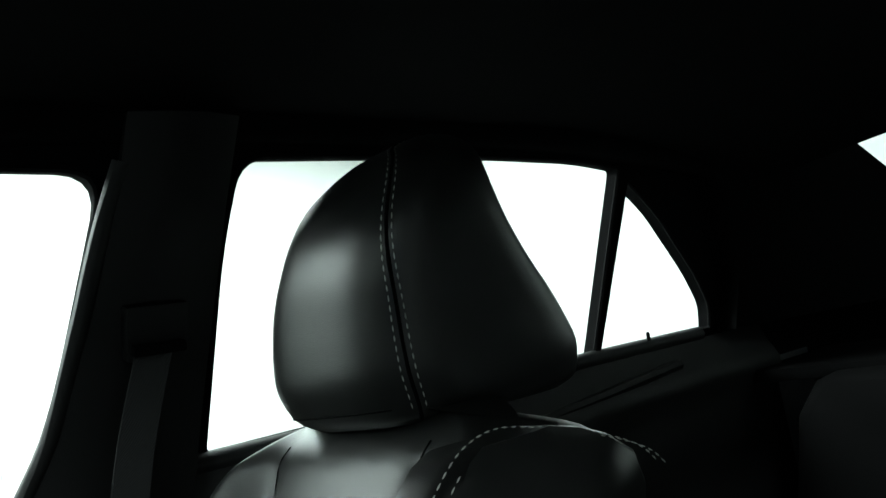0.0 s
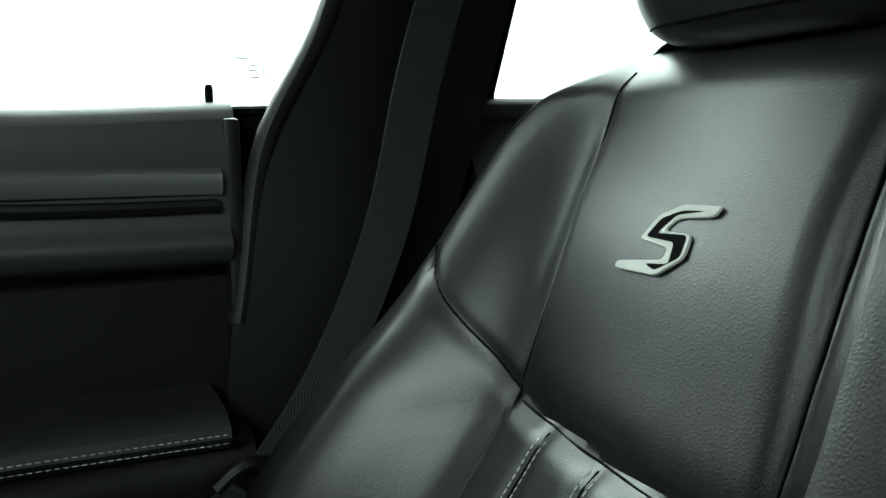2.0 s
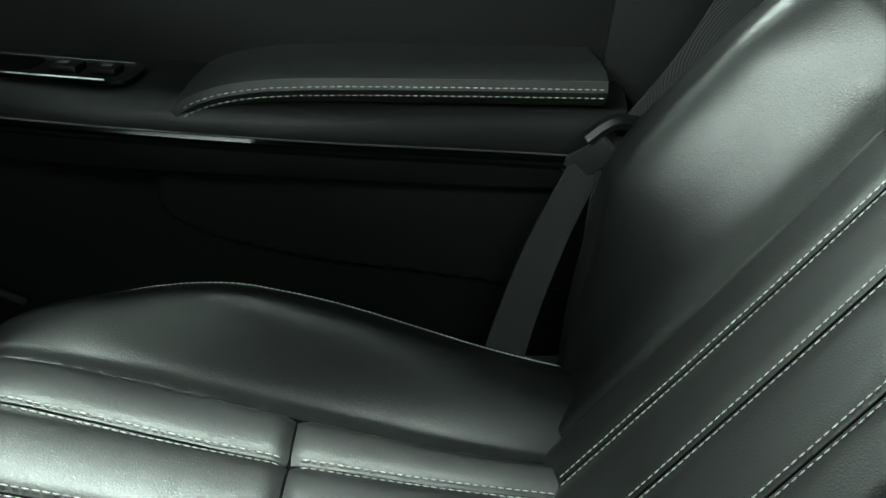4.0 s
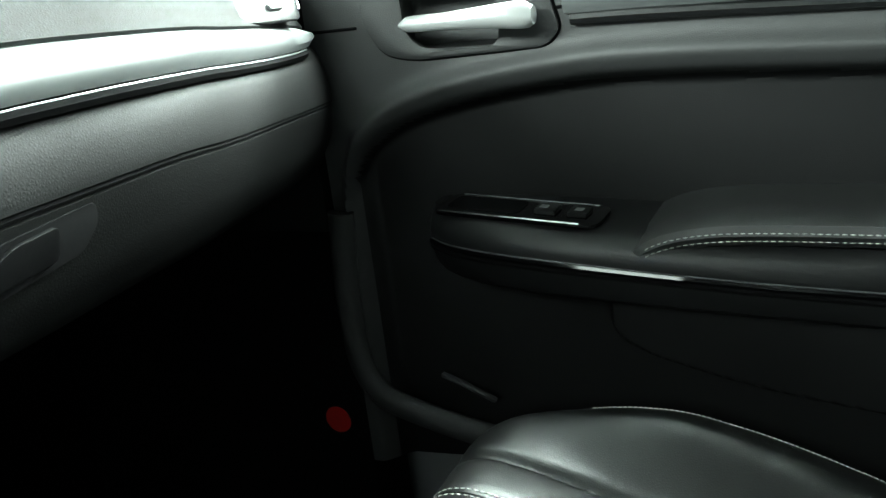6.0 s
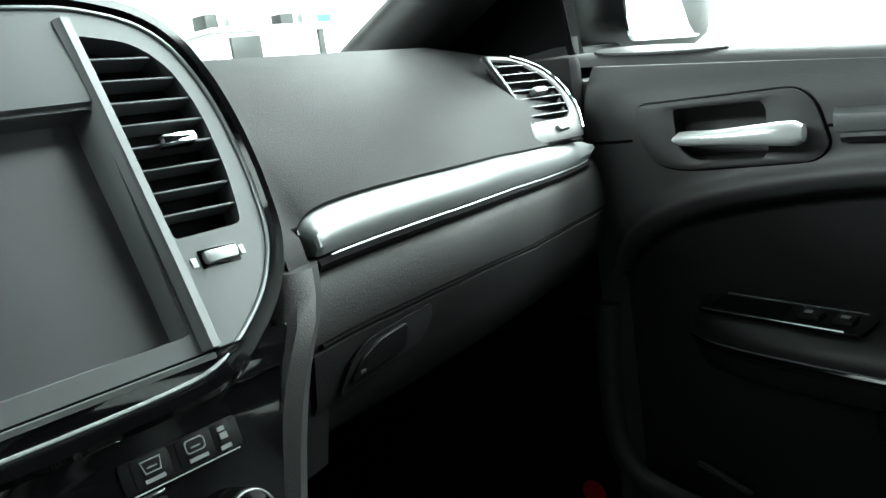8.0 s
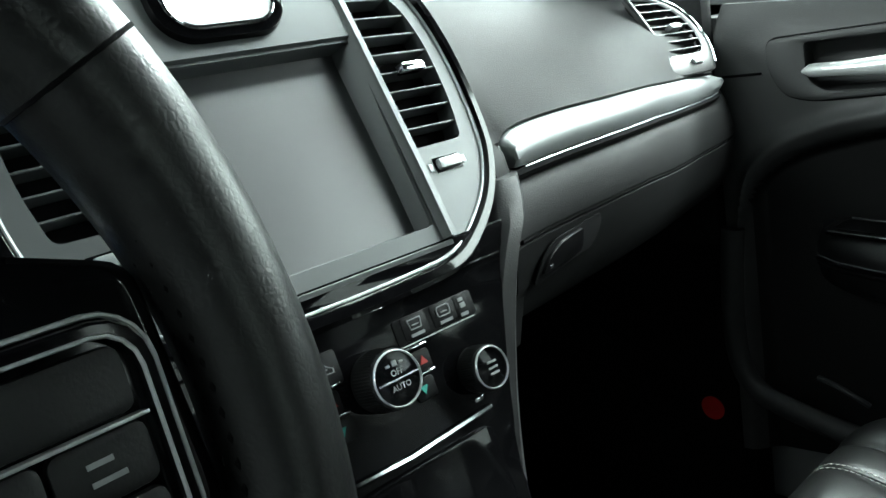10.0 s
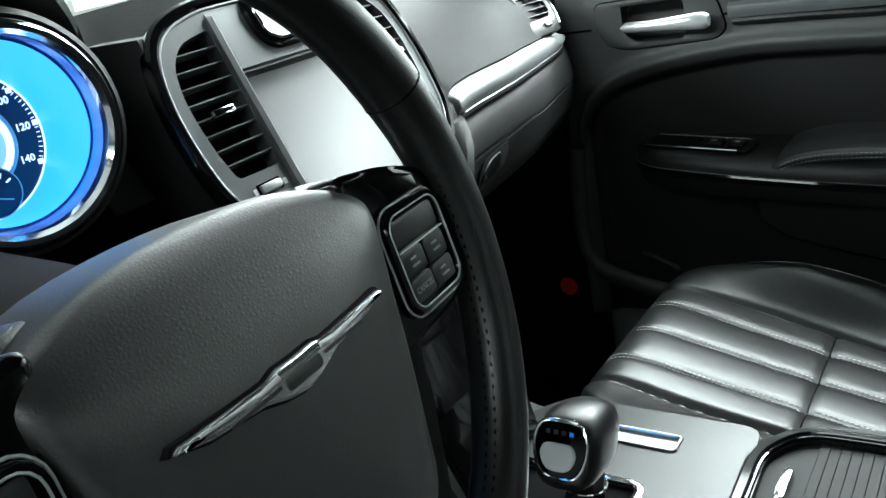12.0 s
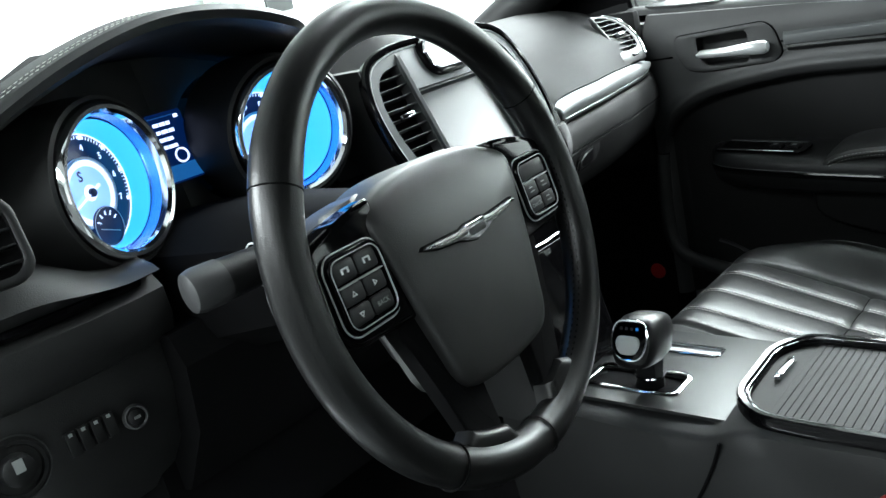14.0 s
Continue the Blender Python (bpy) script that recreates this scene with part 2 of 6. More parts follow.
def bm_stitches(pts, pitch=0.0065, fill=0.7, r=0.0006):
    """Short thread dashes along a line of points."""
    bm = bmesh.new()
    pts = [Vector(p) for p in pts]
    acc = [0.0]
    for a, b in zip(pts, pts[1:]):
        acc.append(acc[-1] + (b - a).length)

    def at(s):
        for i in range(len(pts) - 1):
            if s <= acc[i + 1]:
                return pts[i].lerp(pts[i + 1], (s - acc[i]) / max(1e-9, acc[i + 1] - acc[i]))
        return pts[-1]
    s = 0.0
    while s + pitch * fill < acc[-1]:
        a, b = at(s), at(s + pitch * fill)
        t = (b - a).normalized()
        u = t.cross(Vector((0.3, 0.5, 0.8))).normalized()
        w = t.cross(u)
        ends = []
        for p, k in ((a, 0.35), (a.lerp(b, 0.5), 1.0), (b, 0.35)):
            ends.append([bm.verts.new(p + (u * math.cos(q) + w * math.sin(q)) * r * k) for q in (0, 1.57, 3.14, 4.71)])
        for e, f in zip(ends, ends[1:]):
            for i in range(4):
                bm.faces.new((e[i], e[(i + 1) % 4], f[(i + 1) % 4], f[i]))
        s += pitch
    return bm


def bm_holes(outer, holes, mapper, thick):
    """A plate with openings; mapper(a, b, d) lays it into the world, d being 0 or thick."""
    bm = bmesh.new()
    edges = []
    for loop in (outer, *holes):
        vs = [bm.verts.new((a, b, 0)) for a, b in loop]
        edges += [bm.edges.new((vs[i], vs[(i + 1) % len(vs)])) for i in range(len(vs))]
    bmesh.ops.triangle_fill(bm, use_beauty=True, edges=edges)
    back = bmesh.ops.extrude_face_region(bm, geom=bm.faces[:])
    deep = {v for v in back["geom"] if isinstance(v, bmesh.types.BMVert)}
    for v in bm.verts:
        v.co = Vector(mapper(v.co.x, v.co.y, thick if v in deep else 0.0))
    return bm


def smooth_loop(points, per=6):
    """A closed Catmull-Rom loop through 2D points."""
    n = len(points)
    out = []
    for i in range(n):
        p0, p1, p2, p3 = (Vector(points[(i + k) % n]) for k in (-1, 0, 1, 2))
        for s in range(per):
            t = s / per
            out.append(tuple(0.5 * ((2 * p1) + (p2 - p0) * t + (2 * p0 - 5 * p1 + 4 * p2 - p3) * t * t + (3 * p1 - p0 - 3 * p2 + p3) * t**3)))
    return out


def corner_loop(points, r=0.03, n=5):
    """A closed loop of straight sides with rounded corners; a point may carry its own radius as a third number."""
    out = []
    k = len(points)
    for i in range(k):
        p = Vector(points[i][:2])
        a = (Vector(points[i - 1][:2]) - p)
        b = (Vector(points[(i + 1) % k][:2]) - p)
        rr = points[i][2] if len(points[i]) > 2 else r
        d = min(rr, a.length * 0.45, b.length * 0.45)
        a, b = p + a.normalized() * d, p + b.normalized() * d
        for j in range(n + 1):
            t = j / n
            out.append(tuple(a * (1 - t) ** 2 + p * 2 * t * (1 - t) + b * t * t))
    return out


def frame_at(origin, xdir, ydir):
    x = Vector(xdir).normalized()
    y = Vector(ydir)
    z = x.cross(y).normalized()
    y = z.cross(x)
    return Matrix.Translation(origin) @ Matrix((x, y, z)).transposed().to_4x4()


# ---------------------------------------------------------------- the showroom round the car
def setting(name, bm, material, label, category):
    return tagged(part(name, bm, material), label, category, kind="structure")


# Unseen floor, darkened to cut the bounce into the lower cabin.
setting("floor", bm_box(-7, 7, -6, 7, -0.2, 0, 0), FLOORTILE, "unseen showroom floor, dark to cut bounce into the cabin", "floor")
setting("wall_east", bm_box(7, 7.2, -6, 7, 0, 3.5, 0), WHITEWALL, "plain bright white showroom wall", "wall")
# Unseen wall added in dark grey to hold back light from the left.
setting("wall_west", bm_box(-7.2, -7, -6, 7, 0, 3.5, 0), DARKWALL, "unseen showroom wall, dark grey to cut light from the left", "wall")
setting("wall_north", bm_box(-7.2, 7.2, 7, 7.2, 0, 3.5, 0), WHITEWALL, "plain bright white showroom wall", "wall")
setting("wall_south", bm_box(-7.2, 7.2, -6.2, -6, 0, 3.5, 0), WHITEWALL, "plain bright white showroom wall", "wall")
setting("ceiling", bm_box(-7.2, 7.2, -6.2, 7.2, 3.5, 3.7, 0), WHITEWALL, "plain white showroom ceiling", "ceiling")


# a counter with odds and ends on it, seen through the windscreen
counter = thing("sales_counter", "white counter with dark open end standing by the wall", "counter")
part("counter_body", bm_box(3.9, 5.35, 6.2, 6.9, 0, 1.66, 0.01), WHITEWALL, counter)
part("counter_top", bm_box(3.85, 5.4, 6.15, 6.95, 1.66, 1.70, 0.01), WHITEWALL, counter)
part("dark_end", bm_box(4.05, 4.35, 6.17, 6.2, 1.35, 1.62, 0.005), DARKSATIN, counter)
part("dark_end", bm_box(5.0, 5.06, 6.17, 6.2, 1.2, 1.64, 0.005), DARKSATIN, counter)
for bx, bw, bh, m, lab in ((4.05, 0.12, 0.14, DARKSATIN, "small dark box lying on the counter"), (4.45, 0.45, 0.10, SATIN, "flat grey tray lying on the counter"),
                           (4.85, 0.14, 0.12, DARKSATIN, "small dark box lying on the counter"), (5.12, 0.18, 0.30, SATIN, "grey display stand on the counter")):
    tagged(part("counter_box", bm_box(bx - bw / 2, bx + bw / 2, 6.4, 6.6, 1.70, 1.70 + bh, 0.01), m), lab, "box")
BLUEBOX = mat("blue_card", (0.03, 0.2, 0.5), 0.5, vary=0.05)
tagged(part("counter_box", bm_box(5.2, 5.38, 6.4, 6.6, 1.70, 1.80, 0.01), BLUEBOX), "small blue box lying on the counter", "box")


# ---------------------------------------------------------------- car body
def side_x(z):
    return 0.79 - max(0.0, z - 1.0) * 0.36


body = thing("car_body", "black-trimmed interior shell of a sedan with light body", "car body", kind="structure")
front_win = corner_loop([(0.20, 0.978, 0.05), (-0.040, 0.983, 0.015), (-0.076, 1.135, 0.05), (-0.122, 1.334, 0.05), (0.36, 1.345, 0.2), (0.785, 1.16, 0.06), (0.80, 1.02, 0.02), (0.45, 0.985, 0.05)], 0.02)
rear_win = corner_loop([(-0.236, 0.990, 0.01), (-0.258, 1.235, 0.05), (-0.282, 1.349, 0.04), (-0.70, 1.354, 0.2), (-0.95, 1.347, 0.05), (-1.058, 1.335, 0.012), (-1.026, 1.000, 0.01)], 0.02)
quarter_win = corner_loop([(-1.036, 1.000, 0.01), (-1.080, 1.312, 0.012), (-1.18, 1.256, 0.04), (-1.345, 1.126, 0.06), (-1.415, 1.056, 0.04), (-1.430, 0.999, 0.012)], 0.02)
outer = [(-2.0, 0.90), (-2.0, 1.12), (-1.45, 1.36), (-1.0, 1.43), (0.3, 1.43), (0.95, 1.12), (1.2, 1.02), (1.2, 0.95), (0.06, 0.95), (0.05, 0.90)]
part("side_frame", bm_holes(outer, [front_win, rear_win, quarter_win], lambda a, b, d: (side_x(b) + 0.03 - d, a, b), 0.03), MATTE, body, "black window frames and pillar trim")
for name, loop in (("front_glass", front_win), ("rear_glass", rear_win), ("quarter_glass", quarter_win)):
    bm = bmesh.new()
    bm.faces.new([bm.verts.new((side_x(b) + 0.02, a, b)) for a, b in loop])
    part(name, bm, GLASS, body, "clear side window glass").visible_shadow = False
    seal = [(side_x(b) + 0.001, a, b) for a, b in loop]
    part("window_seal", bm_tube(seal, 0.005, 6, True, up=(1, 0, 0)), MATTE, body, "black rubber window seal")
ETCH = mat("etched_print", (0.35, 0.42, 0.42), 0.6, vary=0.05)
for ey, ez, ew in ((0.012, 1.030, 0.014), (0.0, 1.024, 0.009), (0.002, 1.019, 0.010), (0.001, 1.013, 0.009), (-0.001, 1.008, 0.006)):
    part("glass_mark", bm_box(side_x(1.02) + 0.0175, side_x(1.02) + 0.0185, ey - ew / 2, ey + ew / 2, ez - 0.0007, ez + 0.0007, 0), ETCH, body, "small etched window mark")
part("glass_mark", bm_ring(rounded(0.006, 0.011, 0.0028, 3), rounded(0.004, 0.009, 0.0019, 3), 0.0006, Matrix(((0, 0, -1, side_x(1.02) + 0.0185), (1, 0, 0, -0.010), (0, 1, 0, 1.020), (0, 0, 0, 1))), 0.0001), ETCH, body)
part("side_wall", bm_box(0.84, 0.90, -2.0, 1.4, 0.25, 0.955, 0.01), PAINT, body)
part("side_wall", bm_box(-0.90, -0.84, -2.0, -0.25, 0.25, 0.985, 0.01), PAINT, body)
part("side_wall", bm_box(-0.90, -0.82, 0.95, 1.4, 0.25, 1.02, 0.01), PAINT, body)
part("sill", bm_box(-0.90, -0.72, -0.3, 1.0, 0.22, 0.36, 0.02), PAINT, body)


def roof_pt(u, v, lift=0.0):
    x = lerp(-0.70, 0.70, u)
    y = lerp(-1.45, 0.42, v)
    return (x, y, 1.385 + lift + 0.05 * (1 - (2 * u - 1) ** 2) - 0.05 * max(0, abs(v - 0.55) * 2 - 0.35) ** 2 * 4)


part("roof_panel", bm_sheet(lambda u, v: roof_pt(u, v, 0.05), steps(0, 1, 16), steps(0, 1, 16), (0, 0, 0.01)), PAINT, body)
tagged(part("headliner", bm_sheet(roof_pt, steps(0, 1, 20), steps(0, 1, 20), (0, 0, 0.02)), CLOTH), "black woven cloth headliner under the roof", "headliner", kind="structure")
for s in (1, -1):
    part("roof_rail", bm_tube(path3([(s * 0.64, -1.40, 1.33), (s * 0.665, -0.9, 1.385), (s * 0.665, -0.2, 1.39), (s * 0.665, 0.35, 1.375)], 30), 0.032, 12), CLOTH, body, "black roof rail trim")
    part("windscreen_pillar", bm_tube(path3([(s * 0.665, 0.33, 1.375), (s * 0.68, 0.55, 1.29), (s * 0.695, 0.80, 1.18), (s * 0.712, 0.98, 1.10), (s * 0.72, 1.12, 1.03)], 20), lambda t: lerp(0.034, 0.066, t), 14, flat=0.8), SOFT, body, "black windscreen pillar trim")
# the blind triangle between pillar and window
part("sail_panel", bm_prism(corner_loop([(0.795, 1.0), (0.80, 1.17), (0.86, 1.15), (1.06, 1.02), (1.04, 1.0)], 0.015, 3), 0.02, Matrix(((0, 0, -1, 0.795), (1, 0, 0, 0), (0, 1, 0, 0), (0, 0, 0, 1))), 0.005), HARD, body, "black mirror triangle cover")
part("left_side", bm_box(-0.80, -0.76, -2.0, -0.30, 0.95, 1.36, 0.01), HARD, body)
part("bulkhead", bm_box(-0.86, 0.86, 1.25, 1.32, 0.2, 1.0, 0.01), MATTE, body)
part("rear_wall", bm_box(-0.86, 0.86, -2.0, -1.94, 0.3, 1.0, 0.01), MATTE, body)
part("parcel_shelf", bm_box(-0.78, 0.78, -1.98, -1.50, 0.86, 0.89, 0.01), CLOTH, body)
part("floor_pan", bm_box(-0.86, 0.86, -2.0, 1.3, 0.2, 0.27, 0.01), CARPET, body)
bm = bm_sheet(lambda u, v: (lerp(-0.55, 0.55, u), lerp(-1.47, -1.97, v), lerp(1.375, 1.02, v)), (0, 1), (0, 1))
part("backlight_glass", bm, GLASS, body).visible_shadow = False
bm = bm_sheet(lambda u, v: (lerp(-0.64, 0.64, u), lerp(0.43, 1.24, v), lerp(1.40, 1.0, v)), (0, 1), (0, 1))
part("windscreen_glass", bm, GLASS, body).visible_shadow = False
for s in (1, -1):
    part("rear_pillar", bm_loft([[(s * a, y0, z), (s * (a + 0.07), y0 - 0.02, z), (s * (a + 0.05), y1, z), (s * (a - d), y1, z)] for a, y0, y1, z, d in ((0.74, -1.45, -1.99, 0.99, 0.26), (0.70, -1.45, -1.86, 1.12, 0.25), (0.65, -1.38, -1.68, 1.25, 0.22), (0.60, -1.26, -1.50, 1.38, 0.13))]), CLOTH, body, "black cloth-covered rear pillar")

# centre pillar trim with the belt guide
pillar = thing("centre_pillar_trim", "black plastic centre pillar trim with seat belt guide", "pillar trim", kind="structure")
part("pillar_cover", bm_loft([[(x + 0.045, ya - 0.004, z), (x + 0.008, ya + 0.004, z), (x, lerp(ya, yb, 0.25), z), (x - 0.004, lerp(ya, yb, 0.6), z), (x + 0.006, yb + 0.01, z), (x + 0.04, yb, z)]
     for x, ya, yb, z in ((0.745, 0.052, -0.15, 0.35), (0.735, 0.045, -0.16, 0.74), (0.735, 0.028, -0.18, 0.88), (0.735, -0.008, -0.21, 0.97), (0.715, -0.052, -0.222, 1.05), (0.675, -0.088, -0.236, 1.16), (0.632, -0.118, -0.252, 1.28), (0.60, -0.133, -0.27, 1.38))]), HARD, pillar)
part("pillar_edge", bm_tube(path3([(0.752, 0.035, 0.80), (0.748, 0.008, 0.95), (0.728, -0.042, 1.05), (0.690, -0.075, 1.16), (0.65, -0.103, 1.27), (0.63, -0.123, 1.33)], 24), 0.012, 10, flat=0.8), SOFT, pillar, "soft grey pillar edge trim")
part("belt_guide", bm_box(-0.036, 0.036, -0.032, 0.032, -0.01, 0.012, 0.008, frame_at((0.672, -0.150, 1.148), (0, -1, 0), (-0.35, -0.1, 1))), HARD, pillar, "black height adjuster cover")
part("guide_slot", bm_box(-0.03, 0.03, -0.006, 0.006, 0.0, 0.016, 0.003, frame_at((0.671, -0.148, 1.130), (0, -1, 0), (-0.35, -0.1, 1))), MATTE, pillar)

belt = thing("seat_belt", "dark grey woven seat belt hanging from the centre pillar", "seat belt")


def ribbon(pts, w, across, th=0.0015):
    a = Vector(across).normalized() * (w / 2)
    rings = []
    for i, p in enumerate(pts):
        p = Vector(p)
        t = (Vector(pts[min(i + 1, len(pts) - 1)]) - Vector(pts[max(i - 1, 0)])).normalized()
        n = t.cross(a).normalized() * th
        rings.append([p - a - n, p + a - n, p + a + n, p - a + n])
    return bm_loft(rings)


part("webbing", ribbon(path3([(0.668, -0.146, 1.130), (0.673, -0.110, 1.02), (0.688, -0.080, 0.88), (0.695, -0.028, 0.76), (0.685, 0.05, 0.66)], 24), 0.042, (0.12, -1, -0.2)), WEB, belt)
part("webbing", ribbon(path3([(0.685, 0.065, 0.668), (0.672, 0.10, 0.60), (0.655, 0.135, 0.50), (0.645, 0.15, 0.42)], 14), 0.046, (0.2, -1, 0.35)), WEB, belt)
part("webbing", ribbon(path3([(0.678, 0.05, 0.66), (0.66, 0.062, 0.56), (0.65, 0.07, 0.42)], 10), 0.03, (0.3, -1, 0.1)), WEB, belt)
part("tongue", bm_box(-0.012, 0.012, -0.03, 0.03, -0.003, 0.003, 0.002, frame_at((0.675, 0.07, 0.668), (0, 1, 0.9), (-0.5, -0.3, 0.5))), STALK, belt, "grey steel belt tongue")
part("tongue_grip", bm_tube(path3([(0.668, 0.035, 0.70), (0.664, 0.055, 0.703), (0.665, 0.075, 0.688)], 8), 0.007, 8), HARD, belt, "black tongue grip")
part("buckle_clip", bm_box(0.63, 0.66, 0.045, 0.085, 0.50, 0.512, 0.004), SATIN, belt, "grey belt clip")

# rear door and bench, mostly in shade
rdoor = thing("rear_door", "black rear passenger door panel, closed", "car door")
part("door_skin", bm_sheet(lambda y, z: (0.765 + 0.3 * max(0, z - 0.93) - 0.02 * bump1(z, 0.9, 0.03), y, z), steps(-1.62, -0.20, 40), steps(0.40, 0.985, 30), (0.05, 0, 0)), SOFT, rdoor)
part("window_sill", bm_tube([(0.79, y, 0.980 + 0.014 * sstep(-0.4, -1.0, y)) for y in steps(-1.38, -0.2, 24)], 0.016, 10), SOFT, rdoor, "soft black window sill")
part("trim_ridge", bm_tube(path3([(0.766, -1.25, 0.945), (0.762, -0.9, 0.92), (0.760, -0.5, 0.90)], 14), 0.012, 8), HARD, rdoor)
part("lock_pin", bm_lathe([(0.0035, 0), (0.0038, 0.013), (0.0025, 0.017)], 10, pose(0.778, -1.185, 1.005)), MATTE, rdoor, "black door lock pin")
bench = thing("rear_bench", "black leather rear bench in deep shade", "car seat")


def blob(rings, n=28, e=3.2):
    """Rings of (centre x, centre y, half width, half depth, z) with rounded-square sections."""
    out = []
    for cx, cy, hw, hd, z in rings:
        ring = []
        for k in range(n):
            a = 2 * math.pi * k / n
            c, s = math.cos(a), math.sin(a)
            ring.append((cx + hw * math.copysign(abs(c) ** (2 / e), c), cy + hd * math.copysign(abs(s) ** (2 / e), s), z))
        out.append(ring)
    return bm_loft(out)


# Black cloth on this leather backrest drops the highlight and stands for deep shade.
part("bench_back", blob([(0, -1.40, 0.66, 0.09, 0.42), (0, -1.43, 0.67, 0.09, 0.62), (0, -1.46, 0.64, 0.085, 0.80), (0, -1.47, 0.60, 0.06, 0.86), (0, -1.48, 0.56, 0.03, 0.875)]), CLOTH, bench)
part("bench_cushion", blob([(0, -1.05, 0.66, 0.26, 0.30), (0, -1.05, 0.68, 0.28, 0.45), (0, -1.05, 0.66, 0.26, 0.50)]), LEATHER, bench)
# exterior mirror outside the passenger window
mirror = thing("door_mirror", "black-framed passenger door mirror", "mirror")
part("housing", blob([(1.07, 0.875, 0.17, 0.03, 1.015), (1.08, 0.88, 0.22, 0.055, 1.04), (1.085, 0.88, 0.235, 0.06, 1.10), (1.08, 0.88, 0.22, 0.055, 1.165), (1.07, 0.88, 0.16, 0.03, 1.195)]), HARD, mirror)
part("mirror_glass", bm_prism(corner_loop([(-0.160, -0.062, 0.03), (-0.162, 0.075, 0.03), (0.185, 0.075, 0.03), (0.192, 0.0, 0.04), (0.150, -0.066, 0.04)], 0.03, 4), 0.004, frame_at((1.08, 0.818, 1.10), (1, 0.12, 0), (0, 0.0, 1)), 0.001), CHROME, mirror, "mirror glass")
part("mirror_arm", bm_box(0.80, 0.95, 0.82, 0.88, 1.005, 1.04, 0.01), HARD, mirror)


# ---------------------------------------------------------------- passenger seat
seat = thing("passenger_seat", "black leather passenger seat with light double stitching", "car seat")
SX = 0.41
prot = curve1([(0.45, 0.05), (0.55, 0.085), (0.60, 0.10), (0.68, 0.122), (0.77, 0.098), (0.83, 0.068), (0.90, 0.047), (0.97, 0.03), (1.01, 0.012), (1.03, 0.0)])
half_w = curve1([(0.42, 0.22), (0.55, 0.262), (0.64, 0.268), (0.72, 0.262), (0.80, 0.246), (0.90, 0.233), (0.95, 0.224), (0.985, 0.204), (1.008, 0.165), (1.02, 0.12), (1.026, 0.09)])


def rib(c, z):
    return c * (1 + 0.5 * max(0.0, 0.76 - z))


def seam_z(u):
    return 0.767 + 0.07 * u


def back_y(u, z):
    a = abs(u)
    y = -0.10 - (z - 0.76) * 0.43 - 0.9 * max(0, z - 0.985) ** 1.5 * 6 + 0.42 * max(0.0, 0.76 - z) ** 1.1 * (1 - 0.85 * sstep(0.116, 0.19, a))
    y += prot(z) * (1 - (0.28 * sstep(0.80, 0.88, z) if u < 0 else 0)) * sstep(0.116, 0.20, a) + 0.006 * math.cos(min(a, 0.11) / 0.11 * 1.57)
    y -= 0.006 * bump1(a, 0.114, 0.0065) * sstep(1.0, 0.93, z)
    zs = seam_z(u)
    w = sstep(zs + 0.006, zs - 0.010, z)
    for c in (-0.060, -0.002, 0.055):
        y -= 0.0034 * w * bump1(u, rib(c, z), 0.008)
    y += (0.006 * w - 0.005 * bump1(z, zs, 0.020) * (1 - w)) * sstep(0.118, 0.10, a)
    y -= 0.004 * bump1(z, zs, 0.006) * sstep(0.118, 0.112, a)
    y += 0.011 * bump1(z, 0.905, 0.075) * sstep(0.13, 0.09, a)
    # slanting seam over the outer and inner side bolsters
    zs = 0.776 + (a - 0.114) * 0.98
    y -= 0.005 * bump1(z, zs, 0.006) * sstep(0.112, 0.118, a) * sstep(0.225, 0.20, a)
    return y


def back_pt(s, z, lift=0.0):
    hw = half_w(z)
    a = abs(s)
    u = hw * s
    edge = 0.045 * (1 - math.sqrt(max(0.0, 1 - max(0.0, (a - 0.86) / 0.14) ** 2)))
    return Vector((SX + u, back_y(u, z) - edge + lift, z + lift * 0.3))


SS = sorted(set([round(v, 4) for v in steps(-1, 1, 170)]))
rings = []
for z in steps(0.42, 1.0, 110) + [1.006, 1.011, 1.016, 1.02, 1.023, 1.026]:
    k = sstep(0.98, 1.028, z)
    fr = [back_pt(s, z) for s in SS]
    yb = -0.10 - (z - 0.76) * 0.36 - lerp(0.155, 0.06, k)
    hw = half_w(z)
    bk = [Vector((SX + hw * s, yb - 0.02 * (1 - s * s) + 0.03 * abs(s) ** 8, z)) for s in reversed(SS[::3])]
    rings.append(fr + bk)
part("backrest", bm_loft(rings), LEATHER, seat)

# headrest: wedge, thick below
hr_rows = [(1.012, -0.212, -0.432, 0.318, 0.495),
           (1.019, -0.203, -0.446, 0.304, 0.522),
           (1.030, -0.197, -0.453, 0.297, 0.540),
           (1.056, -0.188, -0.456, 0.292, 0.548),
           (1.083, -0.186, -0.442, 0.290, 0.543),
           (1.110, -0.186, -0.422, 0.287, 0.533),
           (1.140, -0.187, -0.392, 0.281, 0.516),
           (1.172, -0.193, -0.364, 0.275, 0.497),
           (1.199, -0.204, -0.346, 0.272, 0.485),
           (1.226, -0.221, -0.334, 0.273, 0.470),
           (1.243, -0.237, -0.331, 0.281, 0.447),
           (1.255, -0.252, -0.326, 0.293, 0.425),
           (1.263, -0.268, -0.316, 0.305, 0.405),
           (1.266, -0.284, -0.304, 0.318, 0.385)]
hr_seam = curve1([(1.01, 2.40), (1.10, 2.41), (1.13, 2.39), (1.16, 2.325), (1.192, 2.25), (1.224, 2.15), (1.245, 1.98), (1.256, 1.80)])


